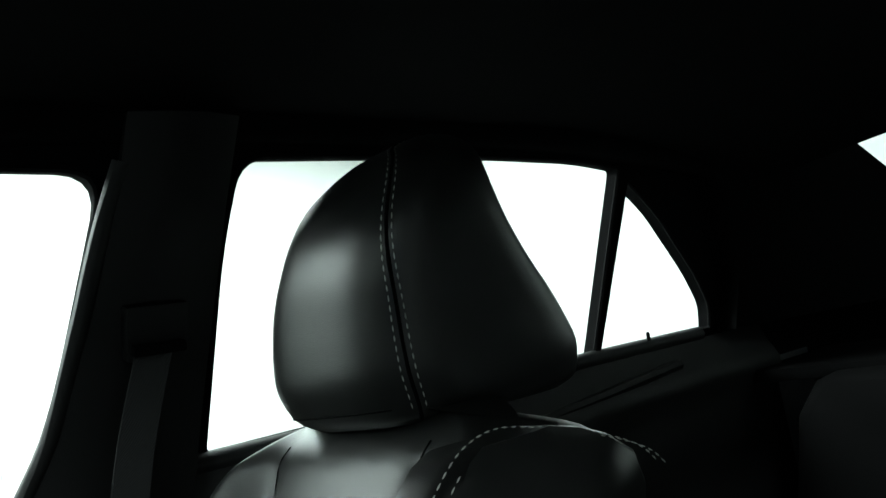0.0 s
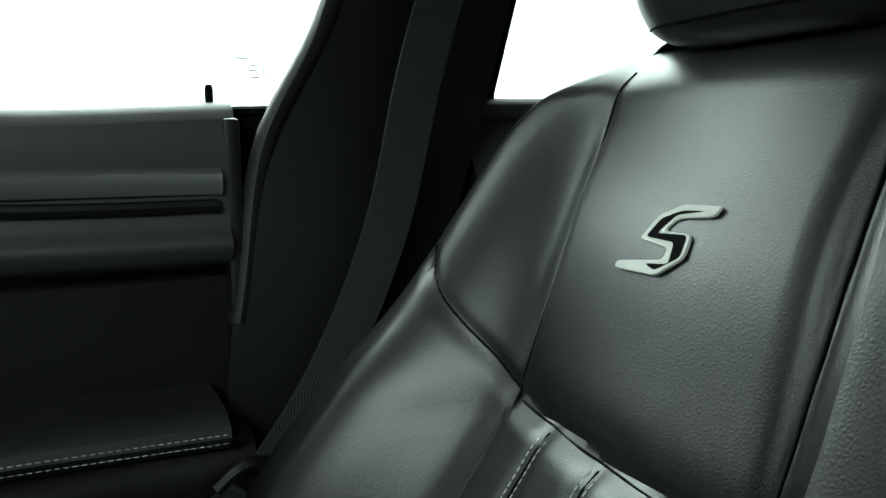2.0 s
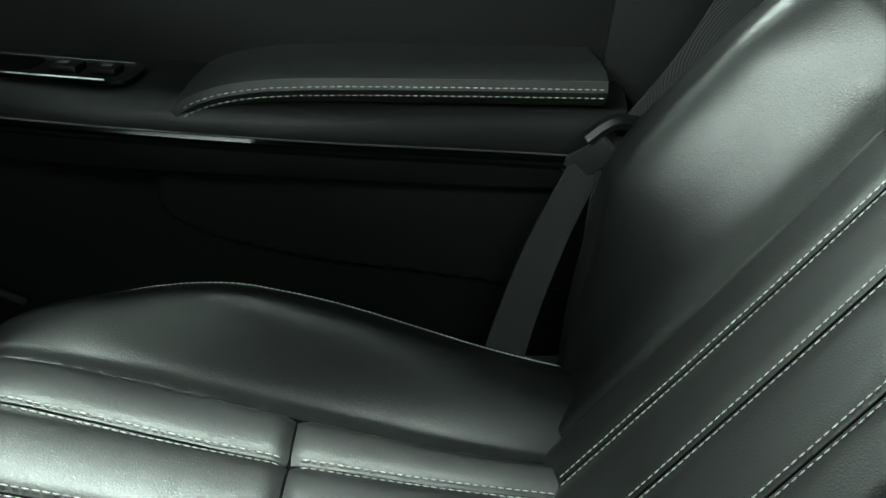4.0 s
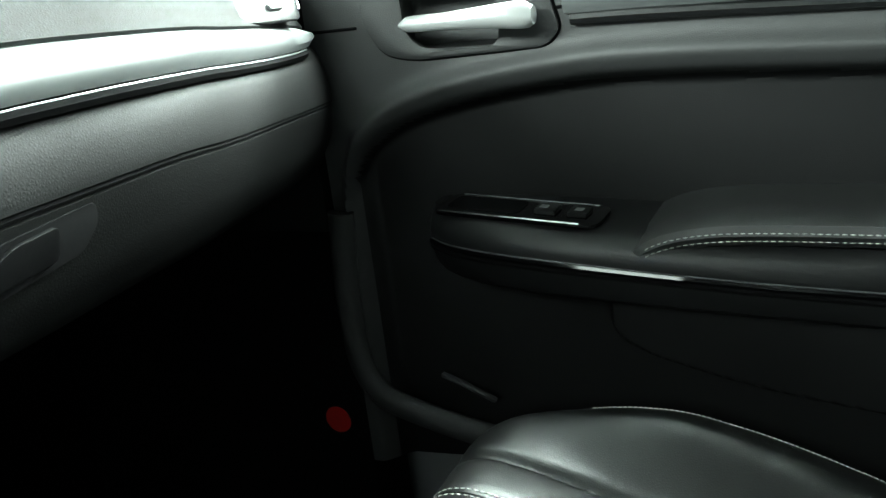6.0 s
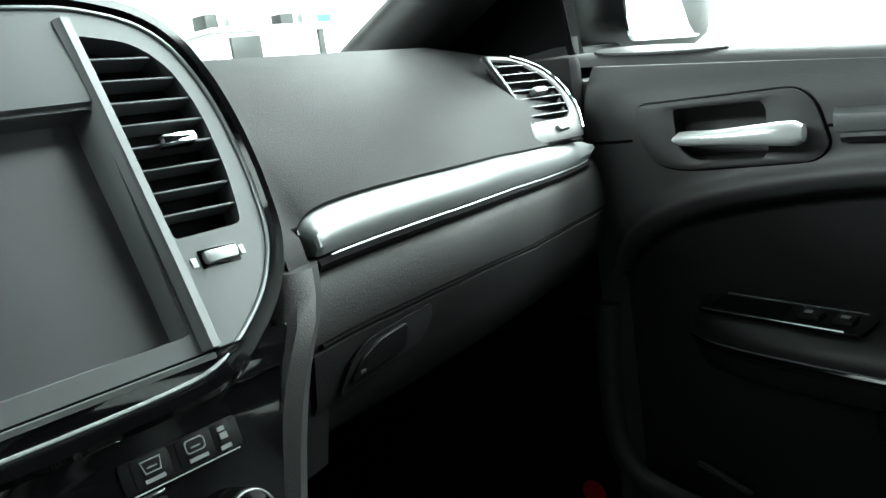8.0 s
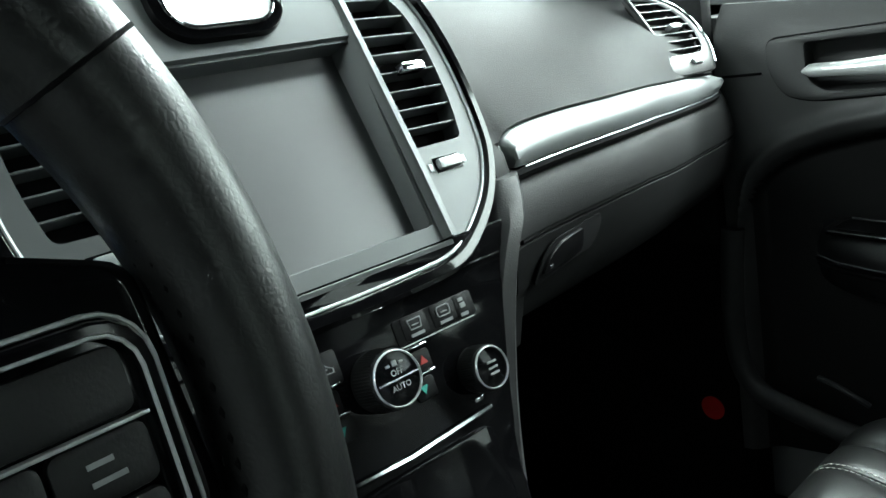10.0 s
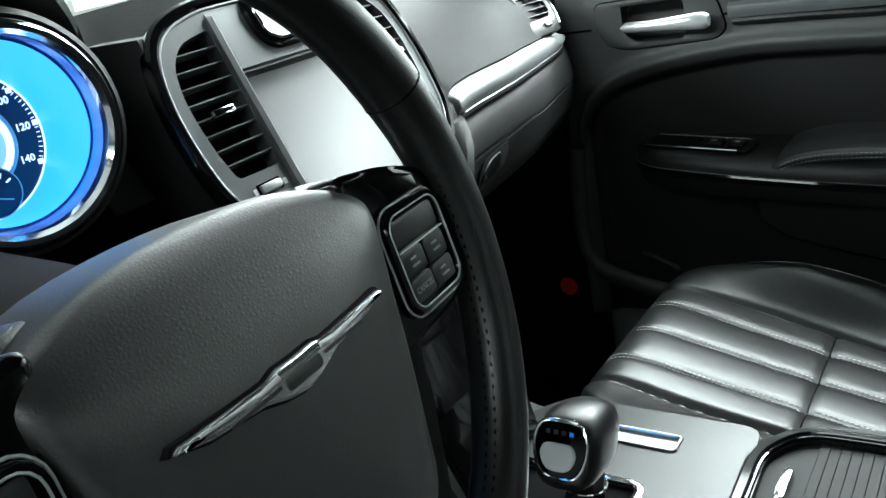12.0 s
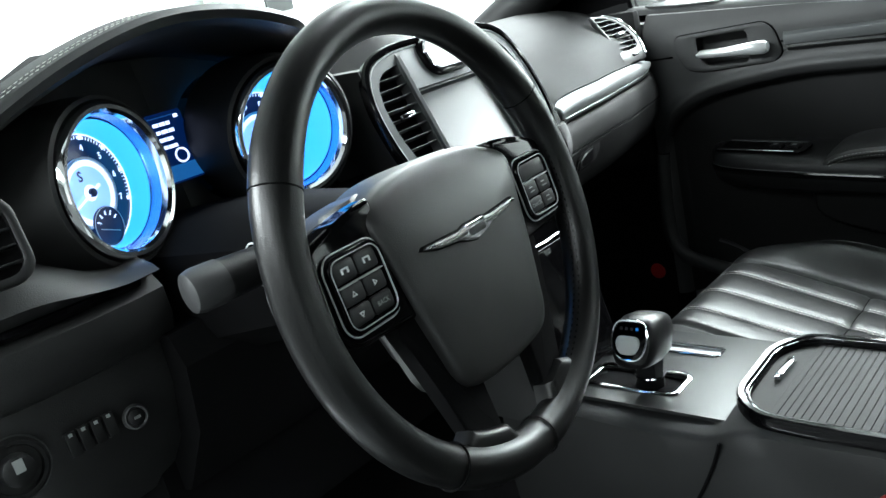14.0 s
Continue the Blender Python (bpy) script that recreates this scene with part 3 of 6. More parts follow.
def hr_pt(row, a, grow=0.0):
    z, yf, yb, x0, x1 = row
    c, s = math.cos(a), math.sin(a)
    e = 2 / 3.6
    return Vector(((x0 + x1) / 2 + ((x1 - x0) / 2 + grow) * math.copysign(abs(c) ** e, c), (yf + yb) / 2 + ((yf - yb) / 2 + grow) * math.copysign(abs(s) ** e, s), z))


hf = [curve1([(r[0], r[k]) for r in hr_rows]) for k in range(5)]
hz = [r[0] for r in hr_rows]
fine = sorted(set(hz + [lerp(a, b, t) for a, b in zip(hz, hz[1:]) for t in (0.33, 0.67)]))
rows = [(z, hf[1](z), hf[2](z), hf[3](z), hf[4](z)) for z in fine]
part("headrest", bm_loft([[hr_pt(r, 2 * math.pi * k / 44) for k in range(44)] for r in rows]), LEATHER, seat, "black leather headrest with stitched side seam")
for a in (-0.075, 0.075):
    part("stitching", bm_stitches([hr_pt(r, hr_seam(r[0]) + a, 0.0008) for r in rows[5:]], 0.0085, 0.62, 0.0007), THREAD, seat, "light grey stitching")
part("seam", bm_tube([hr_pt(r, hr_seam(r[0]), -0.001) for r in rows[2:]], 0.0022, 6), MATTE, seat)
part("headrest_seam", bm_tube([hr_pt((1.028, hf[1](1.028), hf[2](1.028), hf[3](1.028), hf[4](1.028)), a, 0.0006) for a in steps(0.9, 2.1, 14)], 0.0008, 5), MATTE, seat)
for px in (0.35, 0.46):
    part("headrest_post", bm_lathe([(0.006, 0), (0.006, 0.06)], 12, pose(px, -0.30, 0.97)), CHROME, seat, "chrome headrest post")


# seams and stitching of the backrest
for c in (-0.060, -0.002, 0.055):
    part("seam", bm_tube([Vector((SX + rib(c, z), back_y(rib(c, z), z) - 0.0002, z)) for z in steps(0.50, seam_z(c) - 0.003, 30)], 0.0011, 5), MATTE, seat)
    for d in (-0.0042, 0.0042):
        part("stitching", bm_stitches([Vector((SX + rib(c, z) + d, back_y(rib(c, z) + d, z) + 0.0012, z)) for z in steps(0.50, seam_z(c) - 0.003, 30)], 0.0055, 0.75, 0.0005), THREAD, seat)
for s in (1, -1):
    part("seam", bm_tube([Vector((SX + s * 0.114, back_y(s * 0.114, z) - 0.0002, z)) for z in steps(0.50, 1.0, 50)], 0.0013, 5), MATTE, seat)
    part("seam", bm_tube([Vector((SX + s * a, back_y(s * a, 0.776 + (a - 0.114) * 0.98) - 0.0002, 0.776 + (a - 0.114) * 0.98)) for a in steps(0.116, 0.212, 24)], 0.0012, 5), MATTE, seat)
part("seam", bm_tube([Vector((SX + u, back_y(u, seam_z(u)) - 0.0002, seam_z(u))) for u in steps(-0.113, 0.113, 20)], 0.0012, 5), MATTE, seat)
part("stitching", bm_stitches([back_pt(0.985, z, 0.001) + Vector((0.0015, 0, 0)) for z in steps(0.50, 0.985, 60)], 0.0045, 0.85, 0.0004), THREAD, seat)
SPINE = path3([back_pt(-0.945, z, 0.001) for z in (0.52, 0.6, 0.68, 0.76, 0.84, 0.90, 0.94, 0.965, 0.985)], 60)
part("stitching", bm_stitches(SPINE, 0.0085, 0.62, 0.0007), THREAD, seat, "light grey stitching")
part("stitching", bm_stitches([p + Vector((-0.006, -0.014, 0.001)) for p in SPINE], 0.0085, 0.62, 0.0007), THREAD, seat, "light grey stitching")
part("seam", bm_tube([p + Vector((-0.0035, -0.007, -0.0005)) for p in SPINE], 0.002, 6), MATTE, seat)
# inner shoulder, a padded roll at the side of the backrest
part("shoulder_panel", bm_loft([[Vector((0.168 + dx, lerp(yf, yb, t), z + 0.0 * t)) for dx, t in ((0.022, 0), (0.010, 0.02), (0.002, 0.08), (0, 0.3), (0, 0.7), (0.004, 0.92), (0.02, 1.0), (0.05, 1.0), (0.05, 0.0))]
     for z, yf, yb in ((0.45, 0.03, -0.14), (0.6, 0.045, -0.18), (0.68, 0.03, -0.21), (0.77, -0.015, -0.25), (0.85, -0.05, -0.29), (0.90, -0.068, -0.32), (0.94, -0.08, -0.335), (0.965, -0.097, -0.328), (0.985, -0.117, -0.298), (0.997, -0.13, -0.265), (1.005, -0.148, -0.228))]), LEATHER_SIDE, seat, "black leather side panel")
ridge = path3([(0.169, -0.052, 0.84), (0.169, -0.068, 0.90), (0.170, -0.082, 0.945), (0.172, -0.104, 0.977), (0.174, -0.128, 0.998), (0.177, -0.150, 1.008), (0.179, -0.178, 1.0115), (0.178, -0.215, 1.005), (0.175, -0.25, 0.996), (0.172, -0.285, 0.984), (0.169, -0.315, 0.969), (0.168, -0.332, 0.952)], 60)
part("stitching", bm_stitches([p + Vector((-0.0012, 0.001, 0.001)) for p in ridge], 0.0085, 0.62, 0.0007), THREAD, seat, "light grey stitching")
part("stitching", bm_stitches([p + Vector((-0.002, -0.009 if p.z < 1.0 else -0.004, -0.004 if p.z < 1.0 else -0.009)) for p in ridge], 0.0085, 0.62, 0.0007), THREAD, seat, "light grey stitching")

# embroidered letter on the backrest
EM = frame_at((0.402, back_y(0.0, 0.896) + 0.0004, 0.896), (-1, 0, 0), (0, -0.43, 1))
outline = [(0.034, 0.023), (0.003, 0.022), (-0.014, 0.014), (-0.024, -0.002), (0.003, -0.005), (0.001, -0.012), (-0.037, -0.017), (-0.038, -0.022), (0, -0.022), (0.018, -0.009), (0.018, 0.005), (-0.005, 0.005), (0.003, 0.013), (0.030, 0.016)]
core = [(0.022, 0.019), (0.005, 0.018), (-0.010, 0.012), (-0.018, 0.0), (0.007, -0.001), (0.008, -0.014), (-0.011, -0.016), (-0.002, -0.019), (0.015, -0.009), (0.015, 0.004), (-0.010, 0.003), (0.001, 0.015)]
part("emblem", bm_prism(corner_loop([(x, y, 0.004) for x, y in outline], 0.004, 3), 0.0016, EM, 0.0006, 1), THREAD, seat, "embroidered letter S with pale outline")
part("emblem_core", bm_prism(corner_loop([(x, y, 0.003) for x, y in core], 0.003, 3), 0.0006, EM @ pose(0, 0, 0.0014), 0, 1), MATTE, seat, "black letter centre")

# cushion
CX = 0.392
cush_z = curve1([(-0.12, 0.480), (0.0, 0.480), (0.10, 0.492), (0.20, 0.508), (0.30, 0.529), (0.38, 0.548), (0.44, 0.563), (0.48, 0.573), (0.51, 0.577), (0.535, 0.568), (0.55, 0.54), (0.558, 0.50)])
seam_u = curve1([(-0.1, 0.108), (0.15, 0.110), (0.30, 0.122), (0.42, 0.132), (0.52, 0.132)])
cush_hw = curve1([(-0.12, 0.235), (0.2, 0.246), (0.40, 0.243), (0.47, 0.228), (0.515, 0.20), (0.54, 0.165), (0.558, 0.14)])


def cush_top(u, y):
    a = abs(u)
    z = cush_z(y)
    su = seam_u(y)
    z += (0.046 - 0.03 * sstep(0.32, 0.06, y)) * sstep(su, 0.205, a) * (1 - 0.85 * sstep(0.34, 0.52, y))
    z -= 0.006 * bump1(a, su, 0.006)
    k = sstep(0.53, 0.50, y)
    if a < su:
        for c in (-0.068, 0.0, 0.068):
            z -= 0.0016 * bump1(u, c * (1 + 0.12 * sstep(0.3, 0.5, y)), 0.007)
        z += 0.0030 * abs(math.sin(math.pi * u / 0.068)) ** 0.6 * sstep(0.53, 0.47, y)
        z -= 0.004 * bump1(y, 0.30, 0.006)
    return z


rings = []
US = steps(-1, 1, 190)
for y in steps(-0.10, 0.53, 126) + [0.535, 0.54, 0.545, 0.549, 0.552, 0.555, 0.558]:
    hw = cush_hw(y)
    top = []
    for s in US:
        a = abs(s)
        edge = 0.06 * (1 - math.sqrt(max(0.0, 1 - max(0.0, (a - 0.86) / 0.14) ** 2)))
        top.append((CX + hw * s, y, cush_top(hw * s, y) - edge))
    zb = lerp(0.34, 0.42, sstep(0.45, 0.55, y))
    rings.append(top + [(CX + hw * s, y, zb) for s in (0.97, 0.5, 0, -0.5, -0.97)])
part("cushion", bm_loft(rings), LEATHER, seat, "ribbed leather cushion")


def cush_line(u, y, lift=0.0012):
    return Vector((CX + u, y, cush_top(u, y) + lift))


part("seam", bm_tube([cush_line(u, 0.30, -0.0002) for u in steps(-seam_u(0.3), seam_u(0.3), 30)], 0.0012, 5), MATTE, seat)
for c in (-0.068, 0.0, 0.068):
    part("seam", bm_tube([cush_line(c * (1 + 0.12 * sstep(0.3, 0.5, y)), y, -0.0003) for y in steps(-0.04, 0.545, 70)], 0.0011, 5), MATTE, seat)
    for d in (-0.004, 0.004):
        part("stitching", bm_stitches([cush_line(c * (1 + 0.12 * sstep(0.3, 0.5, y)) + d, y) for y in steps(0.306, 0.545, 55)], 0.0058, 0.76, 0.00055), THREAD, seat, "light grey stitching")
        part("stitching", bm_stitches([cush_line(c + d, y) for y in steps(-0.04, 0.294, 50)], 0.0058, 0.76, 0.00055), THREAD, seat, "light grey stitching")
part("stitching", bm_stitches([Vector((CX + cush_hw(y) * 0.915, y, cush_top(cush_hw(y) * 0.915, y) - 0.0042)) for y in steps(0.04, 0.44, 60)], 0.0045, 0.85, 0.0007), THREAD, seat, "pale piping thread")
for s in (1, -1):
    part("seam", bm_tube([Vector((CX + s * seam_u(y), y, cush_top(seam_u(y), y) - 0.0003)) for y in steps(-0.05, 0.54, 70)], 0.0013, 5), MATTE, seat)
part("stitching", bm_stitches([Vector((CX - cush_hw(y) * 0.995, y, cush_top(cush_hw(y) * 0.98, y) - 0.036)) for y in steps(0.0, 0.47, 60)], 0.006, 0.7, 0.0007), THREAD, seat, "pale piping thread")
part("seat_base", bm_box(0.21, 0.61, -0.08, 0.46, 0.28, 0.36, 0.02), HARD, seat)
for rx in (0.23, 0.58):
    part("seat_rail", bm_box(rx - 0.02, rx + 0.02, -0.1, 0.5, 0.27, 0.30, 0.005), MATTE, seat)


# ---------------------------------------------------------------- passenger door
door = thing("passenger_door", "black front passenger door panel with leather armrest, closed", "car door")
ztop = curve1([(0.04, 0.858), (0.21, 0.860), (0.37, 0.866), (0.48, 0.865), (0.62, 0.846), (0.69, 0.815), (0.72, 0.77), (0.735, 0.70)])
pock = curve1([(0.04, 0.50), (0.20, 0.525), (0.30, 0.54), (0.37, 0.556), (0.43, 0.578), (0.455, 0.61), (0.462, 0.66)])


def box_in(y, z, y0, y1, z0, z1, r, w):
    """1 inside a rounded rectangle, 0 outside, over an edge of width w."""
    dy = max(y0 + r - y, y - y1 + r, 0.0)
    dz = max(z0 + r - z, z - z1 + r, 0.0)
    return 1 - sstep(-w, w, math.hypot(dy, dz) - r)


def door_x(y, z):
    x = 0.742 - 0.034 * sstep(0.42, 0.75, y)
    x += 7.0 * max(0, z - 0.945) ** 2
    inside = sstep(0.0, 0.02, ztop(y) - z) * (1 - sstep(0.70, 0.735, y))
    x += 0.028 * inside
    x -= 0.010 * bump1(z, ztop(y) + 0.012, 0.012) * (1 - sstep(0.70, 0.74, y))
    # map pocket bulge
    if y < 0.47:
        x -= 0.04 * sstep(0.0, 0.013, z - pock(y)) * sstep(0.47, 0.445, y) * sstep(0.70, 0.66, z)
    # hollow behind the pull handle
    x += 0.038 * box_in(y, z, 0.535, 0.645, 0.897, 0.957, 0.014, 0.003)
    return x


sill_z = curve1([(0.03, 0.990), (0.2, 0.984), (0.33, 0.989), (0.45, 1.001), (0.63, 1.017), (0.78, 1.030)])


def door_pt(y, z):
    if z > 0.95:
        z = 0.95 + (z - 0.95) * (sill_z(y) - 0.965) / 0.05
    return (door_x(y, z), y, z)


def door_skin(inner):
    """The grained upper skin with its border, or the sunken vinyl insert below it."""
    bm = bm_sheet(door_pt, steps(0.04, 0.745, 220), steps(0.42, 1.0, 180))
    out = []
    for f in bm.faces:
        c = f.calc_center_median()
        if (ztop(c.y) - c.z > 0.011 and c.y < 0.716) != inner:
            out.append(f)
    bmesh.ops.delete(bm, geom=out, context="FACES")
    back = bmesh.ops.extrude_face_region(bm, geom=bm.faces[:])
    for v in back["geom"]:
        if isinstance(v, bmesh.types.BMVert):
            v.co.x += 0.06
    return bm


part("door_skin", door_skin(False), DOORSOFT, door, "grained soft black upper door skin")
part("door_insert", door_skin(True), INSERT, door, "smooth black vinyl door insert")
part("door_front", bm_box(0.725, 0.80, 0.745, 1.05, 0.735, 1.0, 0.01), DOORSOFT, door)
part("door_edge", bm_box(0.742, 0.80, 0.028, 0.042, 0.42, 0.975, 0.004), HARD, door)
part("window_sill", bm_loft([[(0.756, y, z - 0.016), (0.7605, y, z - 0.008), (0.767, y, z - 0.0025), (0.778, y, z), (0.80, y, z - 0.001), (0.82, y, z - 0.016)] for y, z in [(y, sill_z(y)) for y in steps(0.03, 0.80, 30)]]), DOORSOFT, door, "soft black window sill")
part("sill_cap", bm_prism(smooth_loop([(0.595, 0.0), (0.62, 0.012), (0.68, 0.02), (0.745, 0.016), (0.762, 0.004), (0.74, -0.006), (0.66, -0.008)], 4), 0.003, Matrix(((0, 1, 0, 0.770), (1, 0, 0, 0), (0.085, 0.25, 1, 0.9615), (0, 0, 0, 1))), 0.001), HARD, door, "oval black tweeter cover")
part("lock_pin", bm_lathe([(0.0035, 0), (0.0038, 0.013), (0.0025, 0.017)], 10, pose(0.785, 0.045, 0.988)), MATTE, door, "black door lock pin")

# armrest
arm = [(0.036, 0.02, 0.625, 0.715), (0.12, 0.018, 0.625, 0.716), (0.3, 0.0, 0.64, 0.718), (0.45, -0.004, 0.650, 0.727), (0.55, 0.0, 0.658, 0.735), (0.60, 0.010, 0.664, 0.738), (0.625, 0.026, 0.672, 0.739), (0.64, 0.055, 0.688, 0.736)]
part("armrest_shelf", bm_loft([[(0.775, y, z0), (0.70 + e, y, z0), (0.682 + e, y, z0 + 0.01), (0.672 + e, y, lerp(z0, z1, 0.45)), (0.673 + e, y, lerp(z0, z1, 0.72)), (0.68 + e, y, z1 - 0.009), (0.692 + e, y, z1), (0.775, y, z1 + 0.006)]
     for y, e, z0, z1 in [(y, *[curve1([(r[0], r[k]) for r in arm])(y) for k in (1, 2, 3)]) for y in steps(0.036, 0.64, 40)]]), HARD, door, "black plastic armrest shelf")
accent = [(0.6695 + curve1([(r[0], r[1]) for r in arm])(y) + (0.002 if y > 0.6 else 0), y, lerp(0.662, 0.709, (y - 0.06) / 0.56)) for y in steps(0.06, 0.622, 40)]
part("accent_strip", bm_tube(accent, 0.0042, 8, flat=0.9), GLOSS, door, "gloss black accent strip")
# Thin grey tube paints the highlight along the gloss strip's upper edge.
part("accent_glint", bm_tube([(x - 0.0022, y, z + 0.0036) for x, y, z in accent], 0.0008, 6), STRIP, door, "grey tube painting the glint along the strip")
# Matte black tube drawn as the shade under the accent strip.
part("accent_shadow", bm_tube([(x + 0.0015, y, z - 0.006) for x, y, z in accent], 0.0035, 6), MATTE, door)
part("armrest_pad", bm_loft([[(0.77, y, z - 0.03), (0.69, y, z - 0.032), (0.677, y, z - 0.026), (0.671, y, z - 0.017), (0.673, y, z - 0.008), (0.684, y, z - 0.002), (0.71, y, z + 0.001), (0.77, y, z + 0.002)]
     for y, z in [(y, curve1([(0.06, 0.742), (0.2, 0.744), (0.31, 0.744), (0.36, 0.740), (0.395, 0.730), (0.414, 0.716)])(y)) for y in steps(0.06, 0.414, 26)]]), ARMPAD, door, "stitched black leather armrest pad")
for dz in (0.0145, 0.0215):
    part("stitching", bm_stitches([(0.6712, y, curve1([(0.06, 0.742), (0.2, 0.744), (0.31, 0.744), (0.36, 0.740), (0.395, 0.730), (0.414, 0.716)])(y) - dz) for y in steps(0.063, 0.405, 40)], 0.006, 0.7, 0.0005), THREAD, door, "pale armrest stitching")
SW = frame_at((0.713, 0.530, 0.7345), (-0.08, -1, -0.06), (0.99, -0.08, 0.06))
part("switch_plate", bm_prism(rounded(0.175, 0.056, 0.014, 4), 0.004, SW, 0.0015), GLOSS, door, "gloss black switch plate")
part("pull_cup", bm_prism(rounded(0.080, 0.036, 0.008, 3, -0.037, 0.002), 0.0012, SW @ pose(0, 0, 0.0034), 0), MATTE, door, "dark pull cup")
part("switch", bm_box(0.018, 0.040, -0.011, 0.011, 0.003, 0.0085, 0.0025, SW), HARD, door, "black window switch")
part("switch", bm_box(0.052, 0.072, -0.011, 0.011, 0.003, 0.0085, 0.0025, SW), HARD, door, "black lock switch")
for sx in (0.026, 0.062):
    part("switch_mark", bm_box(sx - 0.004, sx + 0.004, -0.004, 0.003, 0.0083, 0.0091, 0, SW), SATIN, door)
part("switch_rim", bm_tube([SW @ Vector((x, -0.0265, 0.004)) for x in steps(-0.078, 0.070, 10)], 0.0012, 6), CHROME, door, "thin bright rim")
part("switch_rim", bm_tube([SW @ Vector((x, 0.0255, 0.004)) for x in steps(-0.075, 0.075, 10)], 0.0010, 6), STRIP, door)

# pull handle with its bezel
bez_o = corner_loop([(0.677, 0.964, 0.012), (0.677, 0.932, 0.02), (0.660, 0.898, 0.025), (0.628, 0.890, 0.02), (0.498, 0.892, 0.014), (0.483, 0.906, 0.012), (0.495, 0.950, 0.014), (0.512, 0.9665, 0.015)], 0.02, 4)
bez_i = corner_loop([(0.636, 0.957, 0.006), (0.634, 0.916, 0.012), (0.618, 0.901, 0.010), (0.600, 0.899, 0.006), (0.546, 0.898, 0.006), (0.541, 0.905, 0.005), (0.541, 0.950, 0.006), (0.546, 0.957, 0.006)], 0.015, 4)
BM = Matrix(((-0.141, 0, -1, 0.8065), (1, 0, 0, 0), (0, 1, 0, 0), (0, 0, 0, 1)))
part("handle_bezel", bm_ring(bez_o, bez_i, 0.006, BM, 0.002), DOORSOFT, door, "satin black handle surround")
part("bezel_gap", bm_tube([BM @ Vector((y, z, 0.0)) for y, z in bez_o], 0.0022, 6, True, up=(1, 0, 0)), MATTE, door)
part("door_handle", bm_loft([[(x - 0.002 - 0.009 * math.cos(a), y, z + h * math.sin(a)) for a in steps(0, 2 * math.pi * 17 / 18, 18)]
     for x, y, z, h in [(curve1([(0.500, 0.714), (0.53, 0.704), (0.58, 0.703), (0.634, 0.712)])(y), y, curve1([(0.500, 0.923), (0.53, 0.925), (0.58, 0.925), (0.634, 0.925)])(y), curve1([(0.500, 0.0085), (0.503, 0.0115), (0.512, 0.0125), (0.540, 0.0105), (0.585, 0.0082), (0.628, 0.0072), (0.634, 0.003)])(y)) for y in steps(0.500, 0.634, 24)]]), BRIGHT, door, "bright satin chrome pull handle")
part("silver_strip", bm_loft([[(0.750 - k, y, z0), (0.729 - k, y, z0 + 0.003), (0.7255 - k, y, z0 + 0.011), (0.7265 - k, y, z0 + 0.020), (0.732 - k, y, z0 + 0.025), (0.755 - k, y, z0 + 0.027)]
     for y, k, z0 in ((0.046, -0.008, 0.909), (0.05, -0.010, 0.909), (0.2, -0.008, 0.911), (0.35, -0.007, 0.914), (0.474, -0.004, 0.9165), (0.479, -0.006, 0.9175))]), STRIP, door, "dark satin trim strip")
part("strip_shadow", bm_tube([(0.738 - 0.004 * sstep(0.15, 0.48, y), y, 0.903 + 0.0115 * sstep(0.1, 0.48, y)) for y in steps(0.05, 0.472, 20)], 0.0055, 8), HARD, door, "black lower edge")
for a, b in ((0.486, 0.479), (0.742, 0.686)):
    part("panel_gap", bm_tube([(door_x(y, 0.926) - 0.0002, y, 0.926) for y in steps(a, b, 4)], 0.0018, 6), MATTE, door)
# raised front frame of the panel
band = path3([(0.708, 0.735, 0.735), (0.708, 0.740, 0.68), (0.710, 0.744, 0.61), (0.711, 0.740, 0.55), (0.712, 0.720, 0.512), (0.713, 0.68, 0.494), (0.714, 0.60, 0.474), (0.715, 0.50, 0.456), (0.716, 0.36, 0.435)], 50)
part("panel_frame", bm_tube([p - Vector((0.003, 0, 0)) for p in band], 0.0155, 12, flat=0.75, up=(1, 0, 0)), DOORSOFT, door, "raised soft panel frame")
part("pocket_lip", bm_tube(path3([(0.708, 0.637, 0.546), (0.700, 0.612, 0.543), (0.700, 0.59, 0.533), (0.71, 0.578, 0.52)], 14), 0.0035, 8), STALK, door, "bottle holder lip")

kick = thing("kick_panel", "footwell side panel, matte black as unlit, with round speaker grille", "panel", kind="structure")
# Matte black skin stands for the unlit area beneath the dash.
part("kick_skin", bm_box(0.712, 0.80, 0.750, 1.24, 0.27, 0.735, 0.01), MATTE, kick)
part("speaker_badge", bm_lathe([(0.0175, 0), (0.0175, 0.003), (0.015, 0.005), (0.011, 0.0052), (0.011, 0.004), (0.006, 0.004), (0.006, 0.0052), (0.002, 0.0055)], 28, frame_at((0.711, 0.79, 0.468), (0, -1, 0), (0, 0, 1)) @ pose(0, 0, 0, 0, 180, 0)), RED, kick, "round red speaker badge")

# ---------------------------------------------------------------- dashboard
dash = thing("dashboard", "black soft-touch dashboard with silver trim strip", "dashboard")
trim_y = curve1([(0.10, 0.580), (0.19, 0.604), (0.35, 0.628), (0.55, 0.685), (0.68, 0.722), (0.72, 0.745)])
trim_top = curve1([(0.176, 0.946), (0.181, 0.9505), (0.190, 0.9535), (0.206, 0.9555), (0.26, 0.9565), (0.336, 0.9545), (0.443, 0.950), (0.49, 0.9465), (0.594, 0.940), (0.673, 0.934), (0.69, 0.931)])
trim_bot = curve1([(0.176, 0.928), (0.26, 0.928), (0.33, 0.927), (0.434, 0.923), (0.48, 0.920), (0.586, 0.915), (0.666, 0.915), (0.69, 0.921)])
